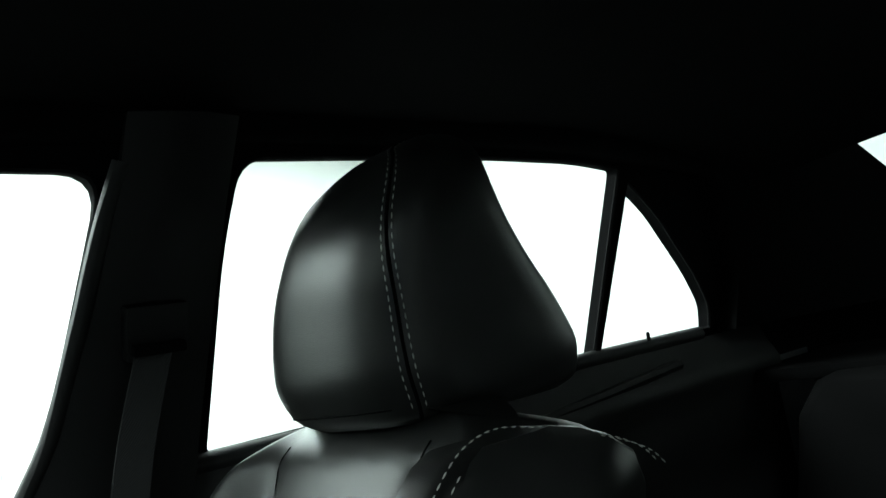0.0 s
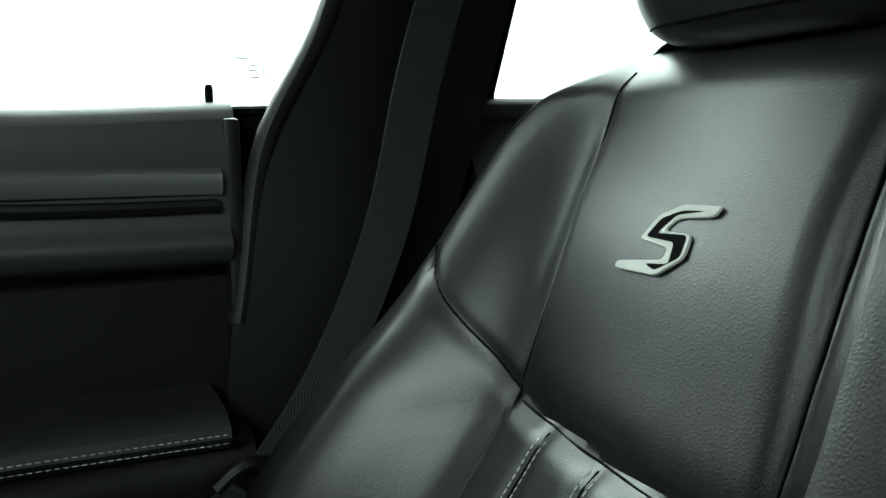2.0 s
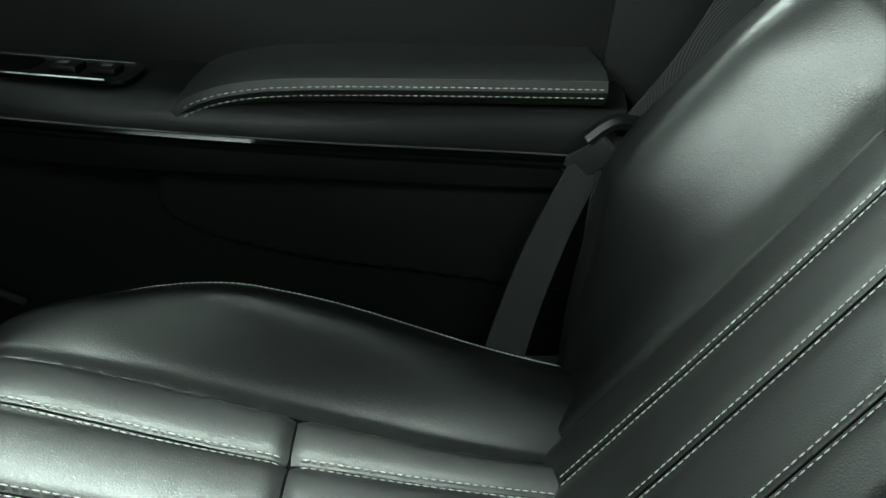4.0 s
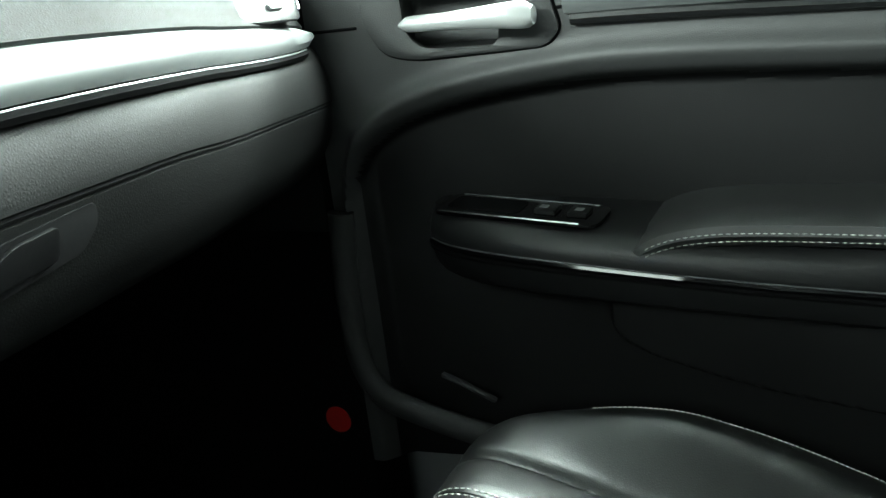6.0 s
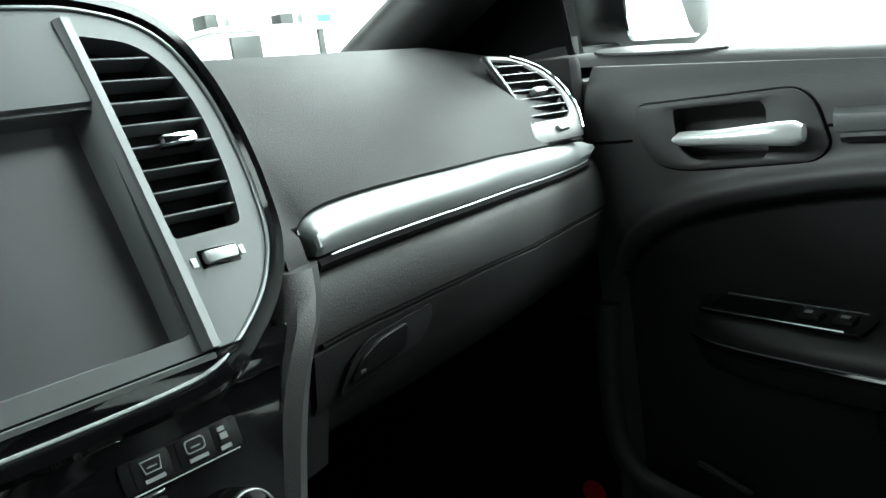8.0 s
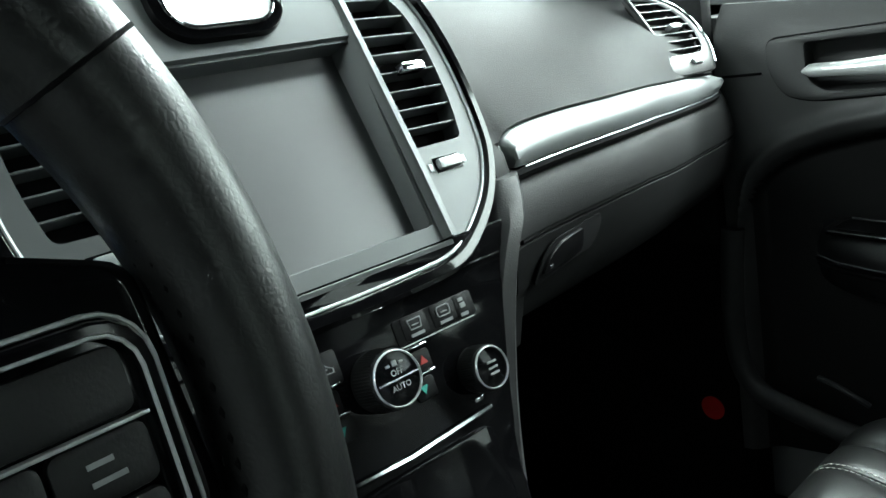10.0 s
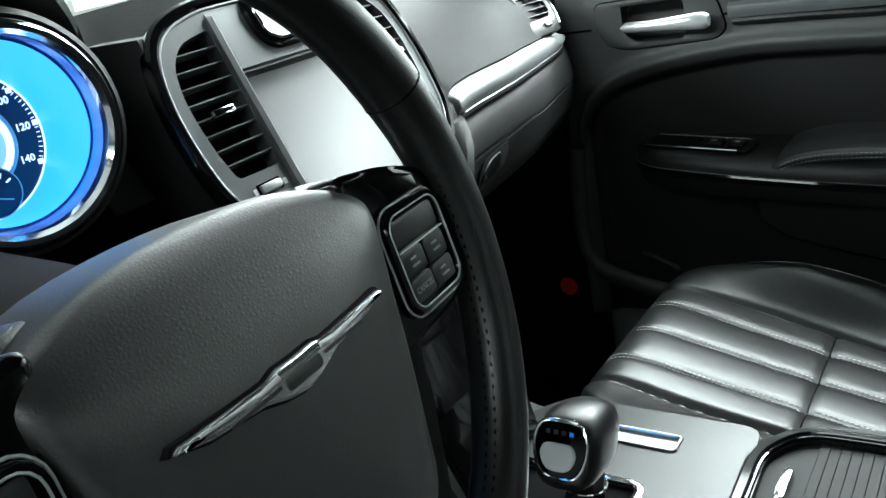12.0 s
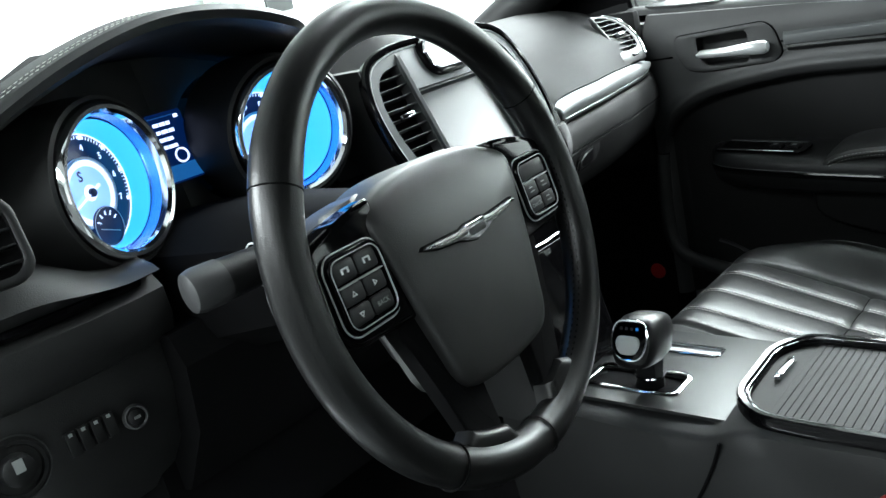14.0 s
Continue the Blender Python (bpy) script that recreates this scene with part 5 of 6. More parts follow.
part("bezel_backing", bent(bm_prism(shield(0.002), 0.024, ST @ pose(0, 0, -0.042), 0.004)), MATTE, stack, "black backing")
part("gloss_ring", bent(bm_ring(shield(0.0125), shield(0.0028), 0.011, ST @ pose(0, 0, -0.003), 0.003)), GLOSS, stack, "convex gloss black ring")
part("bright_ring", bent(bm_tube([ST @ Vector((x, y, 0.0045)) for x, y in shield(0.0020)], 0.0012, 8, True, up=(0, 1, 0))), SATIN, stack, "satin outline")
vent_hole = [(0.0885, 0.065, 0.003), (0.1315, 0.066, 0.005), (0.137, 0.095, 0.02), (0.1375, 0.135, 0.03), (0.130, 0.163, 0.02), (0.114, 0.179, 0.012), (0.084, 0.184, 0.004)]
part("centre_face", bent(bm_holes(shield(0.0016), [corner_loop([(0.076, 0.016), (0.076, 0.142), (-0.076, 0.142), (-0.076, 0.016)], 0.004, 2),
     corner_loop(vent_hole, 0.01, 3), corner_loop([(-x, y, r) for x, y, r in vent_hole], 0.01, 3)],
     lambda a, b, d: ST @ Vector((a, b, 0.004 - d)), 0.016)), FACE, stack, "dark satin centre face")
part("screen", bm_prism(rounded(0.158, 0.134, 0.003, 2, 0, 0.080), 0.003, ST @ pose(0, 0, -0.013), 0), SCREEN, stack, "dark switched-off touch screen")
part("screen_sill", bm_loft([[ST @ Vector((x, 0.0185, -0.009)), ST @ Vector((x, 0.014, -0.006)), ST @ Vector((x * 1.06, 0.0035, 0.0062)), ST @ Vector((x * 1.06, 0.001, 0.0055)), ST @ Vector((x, 0.004, -0.009))] for x in steps(-0.078, 0.078, 8)]), FACE, stack)
for s in (1, -1):
    part("screen_bar", bm_loft([[ST @ Vector((s * (0.0705 + k), v, -0.0115)), ST @ Vector((s * (0.0790 + k), v, 0.0075)), ST @ Vector((s * (0.0812 + k), v, 0.009)), ST @ Vector((s * (0.0862 + k), v, 0.0080)), ST @ Vector((s * (0.0872 + k), v, 0.0))]
         for v, k in ((0.006, 0.0), (0.05, 0.0), (0.10, -0.001), (0.14, -0.002), (0.17, -0.003), (0.192, -0.004))]), FACE, stack, "satin upright bar beside the screen")
    vm = ST @ Matrix.Diagonal((s, 1, 1, 1)) @ pose(0.08, 0, 0, 0, math.degrees(math.atan(BEND)), 0) @ pose(-0.08, 0, 0)
    cv = part("centre_vent", bm_prism([(0.082, 0.062), (0.136, 0.062), (0.142, 0.12), (0.136, 0.185), (0.080, 0.188)], 0.002, vm @ pose(0, 0, -0.014), 0), MATTE, stack, "black centre air vent")
    for i in range(8):
        v = 0.0785 + 0.0131 * i
        part("slat", bm_box(0.0862 - 0.0003 * i, curve1([(0.07, 0.133), (0.10, 0.1375), (0.135, 0.1375), (0.155, 0.133), (0.175, 0.118)])(v), v - 0.0008, v + 0.0008, -0.011, 0.003, 0.0005, vm, 1), FACE, cv)
    part("vent_tab", bm_box(0.103, 0.124, 0.1152, 0.1212, 0.001, 0.010, 0.002, vm), CHROME, cv, "bright vent tab")
    part("vent_wheel", bm_box(0.0985, 0.1195, 0.0475, 0.0550, 0.002, 0.0085, 0.003, vm), SATIN, cv, "ribbed vent wheel")
    part("wheel_well", bm_box(0.0970, 0.1215, 0.0460, 0.0565, 0.002, 0.0046, 0.001, vm), GLOSS, cv)
    part("wheel_mark", bm_box(0.0918, 0.0952, 0.0480, 0.0530, 0.0038, 0.0046, 0, vm), PRINT, cv)
    part("wheel_mark", bm_box(0.1225, 0.1255, 0.0490, 0.0540, 0.0038, 0.0046, 0, vm), PRINT, cv)
clock = part("clock", bm_prism(rounded(0.082, 0.056, 0.022, 6, -0.003, 0.180), 0.010, ST @ pose(0, 0, 0.002), 0.004), GLOSS, stack, "gloss black clock housing")
part("clock_ring", bm_tube([ST @ Vector((x, y, 0.012)) for x, y in rounded(0.066, 0.042, 0.016, 6, -0.003, 0.180)], 0.0016, 8, True, up=(0, 1, 0)), CHROME, clock, "chrome clock ring")
# White colour of the face stands for glare over the clock.
part("clock_face", bm_prism(rounded(0.065, 0.041, 0.016, 6, -0.003, 0.180), 0.001, ST @ pose(0, 0, 0.0112), 0), PRINT, clock, "clock face painted white for the glare on it")
part("header", bm_loft([[ST @ Vector((x, 0.141, -0.012)), ST @ Vector((x, 0.142, 0.001)), ST @ Vector((x, 0.145, 0.0065)), ST @ Vector((x, 0.165, 0.0065)), ST @ Vector((x, 0.196, 0.005)), ST @ Vector((x, 0.196, -0.005))] for x in steps(-0.080, 0.080, 8)]), FACE, stack, "dark satin header over the screen")

# climate panel
PM = frame_at((0, 0.555, 0.85), (1, 0, 0), (0, 0.30, 1))
panel = part("control_panel", bm_prism(corner_loop([(0.130, 0.060, 0.004), (0.114, 0.034, 0.03), (0.100, 0.0, 0.03), (0.087, -0.034, 0.03), (0.074, -0.075, 0.03), (0.060, -0.22, 0.004), (-0.060, -0.22, 0.004), (-0.074, -0.075, 0.03), (-0.087, -0.034, 0.03), (-0.100, 0.0, 0.03), (-0.114, 0.034, 0.03), (-0.130, 0.060, 0.004)], 0.02, 4), 0.012, PM @ pose(0, 0, -0.012), 0.002), GLOSS, stack, "gloss black climate control panel")
part("panel_crease", bm_tube([PM @ Vector((x, 0.0405, 0.0006)) for x in steps(-0.115, 0.115, 16)], 0.0009, 6), GLOSS, panel)


def button(x, y, w, h, mark, name="button"):
    b = part(name, bm_prism(rounded(w, h, 0.002, 2, x, y), 0.0010, PM, 0.0004), BUTTON, panel, "black climate button")
    if mark == "text":
        return b
    for (u0, u1, v0, v1) in mark:
        part("button_mark", bm_box(x + u0, x + u1, y + v0, y + v1, 0.0010, 0.0015, 0, PM), ICON, b)
    return b


hz_b = button(-0.0785, 0.0190, 0.0225, 0.019, ())
part("hazard_mark", bm_ring([(-0.0058, -0.0046), (0.0058, -0.0046), (0, 0.0054)], [(-0.0028, -0.0028), (0.0028, -0.0028), (0, 0.0020)], 0.0007, PM @ pose(-0.0785, 0.0185, 0.0011), 0.0002), PRINTRED, hz_b, "red warning triangle")
ac = button(-0.0553, 0.0178, 0.0225, 0.019, "text")
text("A/C", 0.0072, PM @ pose(-0.0553, 0.0178, 0.0016), ICON, ac, 0.0001)
car_b = button(-0.0332, 0.0172, 0.0225, 0.019, ())
car_o = [(-0.0072, -0.0024), (-0.0068, 0.0004), (-0.0038, 0.0012), (-0.0017, 0.0034), (0.0025, 0.0034), (0.0047, 0.001), (0.0072, 0.0), (0.0072, -0.0024)]
part("car_mark", bm_ring(car_o, [(x * 0.90, y * 0.80 - 0.0001) for x, y in car_o], 0.0005, PM @ pose(-0.0332, 0.0172, 0.0010), 0.0001), ICON, car_b, "car outline icon")
part("button_mark", bm_box(-0.0367, -0.0297, 0.0172, 0.0178, 0.0010, 0.0015, 0, PM), ICON, car_b)
part("button_strip", bm_prism(rounded(0.062, 0.0150, 0.002, 3, 0.0495, 0.0190), 0.0007, PM, 0.0003), BUTTON, panel, "black button strip")
part("strip_line", bm_box(0.0195, 0.0775, 0.0104, 0.0109, 0, 0.0016, 0, PM), SATIN, panel, "thin silver line")
for bx in (0.0335, 0.0560):
    scr_b = button(bx, 0.0195, 0.019, 0.0140, ((-0.005, 0.005, -0.0058, -0.0040), (-0.0025, 0.0025, 0.0005, 0.0012)))
    shape = [(-0.0052, 0.0045), (0.0052, 0.0045), (0.0040, -0.0018), (-0.0040, -0.0018)] if bx < 0.05 else rounded(0.0105, 0.0066, 0.0012, 1, 0, 0.0015)
    part("screen_mark", bm_ring(shape, [(x * 0.87, (y - 0.0014) * 0.8 + 0.0014) for x, y in shape], 0.0005, PM @ pose(bx, 0.0195, 0.0010), 0.0001), ICON, scr_b)
button(0.0708, 0.0188, 0.011, 0.0140, ((-0.002, 0.002, 0.003, 0.005), (-0.0015, 0.0025, -0.001, 0.002), (-0.003, 0.003, -0.006, -0.004)))
for s, x in ((-1, -0.0340), (1, 0.0270)):
    for up, y, m in ((1, -0.0003, PRINTRED), (-1, -0.0156, PRINTGREEN)):
        tb = button(x + 0.0015 * s * up, y, 0.015, 0.0125, ())
        part("arrow_mark", bm_prism([(-0.0028, -0.002 * up), (0.0028, -0.002 * up), (0, 0.0028 * up)][::up], 0.0006, PM @ pose(x + 0.003 * s * up * (s > 0), y, 0.0011), 0), m, tb, "small coloured arrow")
    for y in (0.0088, -0.0070):
        part("chrome_bar", bm_box(x - 0.008, x + 0.008, y - 0.0007, y + 0.0007, 0, 0.0034, 0.0005, PM), CHROME, panel)


def knob(x, y, r, d, lines):
    k = part("knob", bm_lathe([(r * 1.06, 0), (r * 1.04, d * 0.3), (r, d * 0.92), (r * 0.96, d)], 44, PM @ pose(x, y, 0)), HARD, panel, "round knob with ribbed grip and chrome ring")
    ribs = bmesh.new()
    for i in range(60):
        a = 2 * math.pi * i / 60
        p0, p1 = (PM @ Vector((x + r * q * math.cos(a), y + r * q * math.sin(a), z)) for q, z in ((1.055, d * 0.15), (1.01, d * 0.9)))
        add = bm_tube([p0, p1], 0.0005, 4)
        tmp = bpy.data.meshes.new("tmp")
        add.to_mesh(tmp)
        add.free()
        ribs.from_mesh(tmp)
        bpy.data.meshes.remove(tmp)
    part("grip", ribs, HARD, k)
    part("knob_ring", bm_lathe([(r * 0.97, d * 0.95), (r * 0.95, d + 0.001), (r * 0.925, d + 0.0014), (r * 0.90, d + 0.0006), (r * 0.88, d * 0.9)], 44, PM @ pose(x, y, 0), False), BRIGHT, k, "chrome knob ring")
    part("knob_face", bm_lathe([(r * 0.88, d * 0.9), (r * 0.88, d), (r * 0.4, d + 0.0008), (0.001, d + 0.001)], 36, PM @ pose(x, y, 0)), GLOSS, k, "gloss knob face")
    return k, d + 0.0016


k1, d1 = knob(-0.0025, 0.0, 0.0162, 0.0195, 2)
part("knob_bar", bm_box(-0.0135, 0.0135, -0.0005, 0.0005, d1 - 0.001, d1 + 0.0008, 0, PM @ pose(-0.0025, 0.0, 0)), CHROME, k1)
text("OFF", 0.0048, PM @ pose(-0.0025, 0.0034, d1), ICON, k1, 0.0001)
text("AUTO", 0.0046, PM @ pose(-0.0025, -0.0045, d1), ICON, k1, 0.0001)
for u in (-0.0045, 0.0045):
    part("fan_mark", bm_box(u - 0.0014, u + 0.0014, 0.0072, 0.0086, d1 - 0.0004, d1 + 0.0002, 0, PM @ pose(-0.0025, 0.0, 0)), ICON, k1)
part("fan_mark", bm_box(-0.0016, 0.0016, 0.0068, 0.0098, d1 - 0.0004, d1 + 0.0002, 0, PM @ pose(-0.0025, 0.0, 0)), ICON, k1)
k2, d2 = knob(0.0645, -0.0195, 0.0132, 0.015, 0)
for v in (0.0022, -0.0012, -0.0045):
    part("knob_text", bm_box(-0.0034, 0.0034, v - 0.0006, v + 0.0006, d2 - 0.0005, d2 + 0.0003, 0, PM @ pose(0.0645, -0.0185, 0)), ICON, k2)
k3, d3 = knob(-0.0715, -0.0195, 0.0132, 0.015, 0)
part("small_light", bm_box(0.0545, 0.0620, -0.0372, -0.0342, 0, 0.002, 0.001, PM), CHROME, panel)
part("tray_edge", bm_tube([PM @ Vector((x, -0.0425 - 0.003 * (1 - abs(x) / 0.07), 0.002)) for x in steps(-0.064, 0.064, 12)], 0.0018, 6), CHROME, panel, "chrome tray edge")
part("tray_door", bm_prism(rounded(0.12, 0.085, 0.006, 3, 0, -0.094), 0.003, PM, 0.001), GLOSS, panel, "gloss black tray door")
# soft column edges that flank the stack
for s in (1, -1):
    part("stack_cheek", bm_loft([[(s * (x - 0.004), y + 0.03, z), (s * (x - 0.004), y, z), (s * (x + 0.003), y - 0.008, z), (s * (x + 0.016), y - 0.008, z), (s * (x + 0.030), y + 0.004, z), (s * (x + 0.050), y + 0.05, z), (s * (x + 0.05), y + 0.12, z)]
         for x, y, z in [(curve1([(0.60, 0.058), (0.70, 0.066), (0.778, 0.079), (0.816, 0.089), (0.85, 0.099), (0.884, 0.114), (0.905, 0.129), (0.928, 0.144)])(z), curve1([(0.60, 0.50), (0.70, 0.545), (0.80, 0.562), (0.86, 0.568), (0.905, 0.576), (0.928, 0.592)])(z), z) for z in steps(0.60, 0.928, 26)]]), SOFT, stack, "soft black cheek beside the controls")
# flank between the gauges and the stack
stack_x = curve1([(z, x) for x, z in half[4:13]])
part("gauge_flank", bm_sheet(lambda u, v: (lerp(-0.152, -stack_x(v) - 0.011, sstep(0, 0.8, u)), lerp(0.712, 0.575 + 0.409 * v, u), 0.9 + 0.913 * v), steps(0, 1, 8), steps(0.02, 0.19, 16), (0.03, 0.02, 0)), SOFT, dash, "soft black flank beside the gauges")


# ---------------------------------------------------------------- steering wheel and column
wheel = thing("steering_wheel", "black leather steering wheel with gloss black spokes", "steering wheel")
WM = frame_at((-0.3415, 0.366, 0.9467), (math.cos(0.1267), math.sin(0.1267), 0), (0, 0.2138, 1)) @ pose(0, 0, 0, 0, 0, -1.4)
RIM = 0.190
WUP = tuple(WM.to_3x3() @ Vector((0, 0, 1)))


def rim_pt(a):
    return WM @ Vector((RIM * math.cos(a), RIM * math.sin(a), 0))


part("rim", bm_tube([rim_pt(a) for a in steps(0, 2 * math.pi * 127 / 128, 127)], lambda t: 0.0170 + 0.0016 * bump1((t * 360) % 360, 30, 14) + 0.0016 * bump1((t * 360) % 360, 150, 14), 18, True, up=WUP), WHEELSKIN, wheel, "black leather rim")
for deg in (27.5, 152.5, -90, -127):
    a = radians(deg)
    t = WM.to_3x3() @ Vector((-math.sin(a), math.cos(a), 0))
    n = WM.to_3x3() @ Vector((math.cos(a), math.sin(a), 0))
    p = rim_pt(a)
    part("rim_seam", bm_tube([p + (n * math.cos(q) + Vector(WUP) * math.sin(q)) * 0.0181 for q in steps(0, 6.02, 23)], 0.0009, 5, True, up=tuple(t)), MATTE, wheel)
for a0, a1 in ((-62, 22), (158, 242)):
    for off, z in ((-0.0155, 0.006), (-0.0165, 0.001)):
        part("rim_stitching", bm_stitches([WM @ Vector(((RIM + off) * math.cos(radians(a)), (RIM + off) * math.sin(radians(a)), z)) for a in steps(a0, a1, 60)], 0.0065, 0.55, 0.0011), MATTE, wheel, "black cross stitching")
hub = [(0.0, 0.070), (0.05, 0.067), (0.085, 0.0570), (0.102, 0.047), (0.104, 0.034), (0.096, 0.0), (0.0905, -0.03), (0.0795, -0.075), (0.071, -0.102), (0.052, -0.116), (0.0, -0.1205)]
loop = smooth_loop(hub + [(-x, y) for x, y in reversed(hub[1:-1])], 3)
rings = [[WM @ Vector((x * k, (y + 0.02) * k - 0.02, z - 3.6 * max(0.0, (y + 0.02) * k - 0.035) ** 2)) for x, y in loop] for k, z in ((1.0, -0.045), (1.0, -0.004), (0.992, 0.002), (0.965, 0.0068), (0.90, 0.0098), (0.78, 0.0120), (0.55, 0.0148), (0.25, 0.0165), (0.02, 0.0168))]
part("airbag_cover", bm_loft(rings), AIRBAG, wheel, "grained black airbag cover")
part("hub_shell", bm_loft([[WM @ Vector((x * k, y * k, z)) for x, y in loop] for k, z in ((0.985, -0.014), (0.97, -0.03), (0.8, -0.07), (0.6, -0.09))]), HARD, wheel)
# winged badge
wing = [(0, 0.0055), (0.0122, 0.006), (0.0192, 0.004), (0.0663, 0.0058), (0.0689, 0.0042), (0.0523, 0), (0.0244, -0.0032), (0.0113, -0.0075), (0, -0.0095)]
outline = [(0, 0.007), (0.0126, 0.0074), (0.0196, 0.0056), (0.0676, 0.0072), (0.0708, 0.0042), (0.0528, -0.0014), (0.0249, -0.0046), (0.0118, -0.0088), (0, -0.0108)]
# Larger matte black plate draws the shade and gap round the badge.
part("badge_shadow_gap", bm_prism(outline + [(-x, y) for x, y in reversed(outline[1:-1])], 0.0045, WM @ pose(-0.001, 0.0010, 0.0126), 0.0005), MATTE, wheel)
badge = part("badge", bm_prism(wing + [(-x, y) for x, y in reversed(wing[1:-1])], 0.0075, WM @ pose(-0.001, 0.0010, 0.0133), 0.0024, 3), BADGE, wheel, "bright chrome winged badge")
part("badge_centre", bm_prism(rounded(0.024, 0.006, 0.002, 2), 0.001, WM @ pose(-0.001, -0.0005, 0.0205), 0.0004), DARKSATIN, badge)
for s in (1, -1):
    part("badge_line", bm_box(0.015, 0.044, -0.0012, 0.0004, 0.0, 0.0008, 0, WM @ pose(-0.001, 0.0010, 0.0205) @ Matrix.Diagonal((s, 1, 1, 1))), DARKSATIN, badge)
    part("badge_ridge", bm_tube([WM @ Vector((-0.001 + s * x, 0.0010 + y, 0.0204)) for x, y in ((0.014, 0.0034), (0.025, 0.0026), (0.042, 0.0036), (0.058, 0.0047))], lambda t: lerp(0.0014, 0.0007, t), 8, up=tuple(WUP)), BRIGHT, badge)
    sm = WM @ Matrix.Diagonal((s, 1, 1, 1))
    part("spoke", bm_prism(corner_loop([(0.088, 0.060, 0.006), (0.125, 0.055, 0.02), (0.168, 0.043, 0.008), (0.172, -0.02, 0.01), (0.158, -0.036, 0.015), (0.085, -0.040, 0.005)], 0.012, 4), 0.020, sm @ pose(0, 0, -0.018), 0.005, 3), GLOSS, wheel, "gloss black spoke")
    part("spoke_back", bm_prism(corner_loop([(0.060, 0.064, 0.01), (0.105, 0.060, 0.03), (0.155, 0.047, 0.02), (0.168, 0.02, 0.02), (0.166, -0.018, 0.01), (0.07, -0.032, 0.01)], 0.012, 4), 0.036, sm @ pose(0, 0, -0.056), 0.010, 3), AIRBAG, wheel, "curved grey back of the spoke")
    pod = part("button_pod", bm_ring(rounded(0.060, 0.059, 0.012, 4, 0.1325, 0.003), rounded(0.052, 0.051, 0.009, 4, 0.1325, 0.003), 0.008, sm, 0.0015), GLOSS, wheel, "gloss black button pad with thin bright edge")
    part("pod_edge", bm_tube([sm @ Vector((x, y, 0.0078)) for x, y in rounded(0.053, 0.052, 0.0095, 4, 0.1325, 0.003)], 0.0006, 6, True, up=tuple(WUP)), SATIN, pod)
    part("pod_edge", bm_tube([sm @ Vector((x, y, 0.0045)) for x, y in rounded(0.0625, 0.0615, 0.0135, 5, 0.1325, 0.003)], 0.0007, 6, True, up=tuple(WUP)), SATIN, pod)
    part("pod_base", bm_prism(rounded(0.053, 0.052, 0.009, 4, 0.1325, 0.003), 0.004, sm, 0), GLOSS, pod)
    rows = ((0.0195, 0.0155), (0.002, 0.014), (-0.0135, 0.014)) if s < 0 else ((0.0185, 0.0155), (0.0015, 0.0145), (-0.0135, 0.0135))
    for i, (y, h) in enumerate(rows):
        for j, x in enumerate((0.1205, 0.1445)):
            if s > 0 and i == 0:
                if j == 0:
                    part("wheel_button", bm_prism(rounded(0.046, h, 0.003, 3, 0.1325, y), 0.0065, sm, 0.0015), HARD, pod, "blank wide wheel button")
                continue
            b = part("wheel_button", bm_prism(rounded(0.023, h, 0.003, 3, x, y), 0.0065, sm, 0.0015), HARD, pod, "black wheel button")
            bmx = WM @ pose(s * x, y, 0.0063)
            if s < 0 and i == 2 and j == 0:
                text("BACK", 0.0052, WM @ pose(s * x, y, 0.0070), ICON, b, 0.0001)
            elif s < 0 and i == 0:
                for q in ((-0.004, -0.002, -0.002, 0.002), (0.002, 0.004, -0.002, 0.002), (-0.003, 0.003, 0.001, 0.0022)):
                    part("button_mark", bm_box(*q, 0, 0.0006, 0, bmx), PRINT, b)
            elif s < 0:
                tri = {(1, 0): [(-0.002, -0.0025), (0.0025, 0), (-0.002, 0.0025)], (1, 1): [(-0.0028, -0.0018), (0.0028, -0.0018), (0, 0.0025)], (2, 1): [(0, -0.0025), (0.0028, 0.0018), (-0.0028, 0.0018)]}[(i, j)]
                part("arrow_mark", bm_ring(tri, [(u * 0.45, v * 0.45) for u, v in tri], 0.0006, bmx, 0.0001), PRINT, b)
            elif i == 2 and j == 0:
                text("CANCEL", 0.0048, WM @ pose(s * x, y, 0.0070), ICON, b, 0.0001)
            else:
                for q in (-0.0022, 0.0018):
                    part("button_mark", bm_box(-0.004, 0.004 - 0.002 * (q > 0), q - 0.0005, q + 0.0007, 0, 0.0006, 0, bmx), ICON, b)
    part("pod_bar", bm_box(0.108, 0.157, 0.0090, 0.0100, 0.0, 0.0078, 0.0004, sm), SATIN, pod)
    part("lower_spoke", bm_prism(corner_loop([(0.070, -0.030, 0.004), (0.113, -0.036, 0.010), (0.097, -0.084, 0.03), (0.075, -0.160, 0.006), (0.036, -0.168, 0.006), (0.038, -0.112, 0.01)], 0.008, 4), 0.014, sm @ pose(0, 0, -0.016), 0.004, 3), MATTE, wheel, "gloss black lower spoke")
    part("shift_paddle", bm_prism(corner_loop([(0.126, 0.026), (0.130, 0.050), (0.147, 0.053), (0.162, 0.038), (0.158, 0.026)], 0.008, 4), 0.006, sm @ pose(0, 0, -0.034), 0.002), SATIN, wheel, "grey shift button behind the wheel")
for a0, a1 in ((-122.5, -100), (-80, -62)):
    arc = [(r * math.cos(radians(a)), r * math.sin(radians(a))) for r, angles in ((0.162, steps(a0 + 2, a1 - 4, 8)), (0.186, steps(a1 + 3, a0 - 2, 8))) for a in angles]
    part("rim_ear", bm_prism(arc, 0.020, WM @ pose(0, 0, -0.012), 0.008, 3), WHEELSKIN, wheel, "leather ear where the spoke meets the rim")

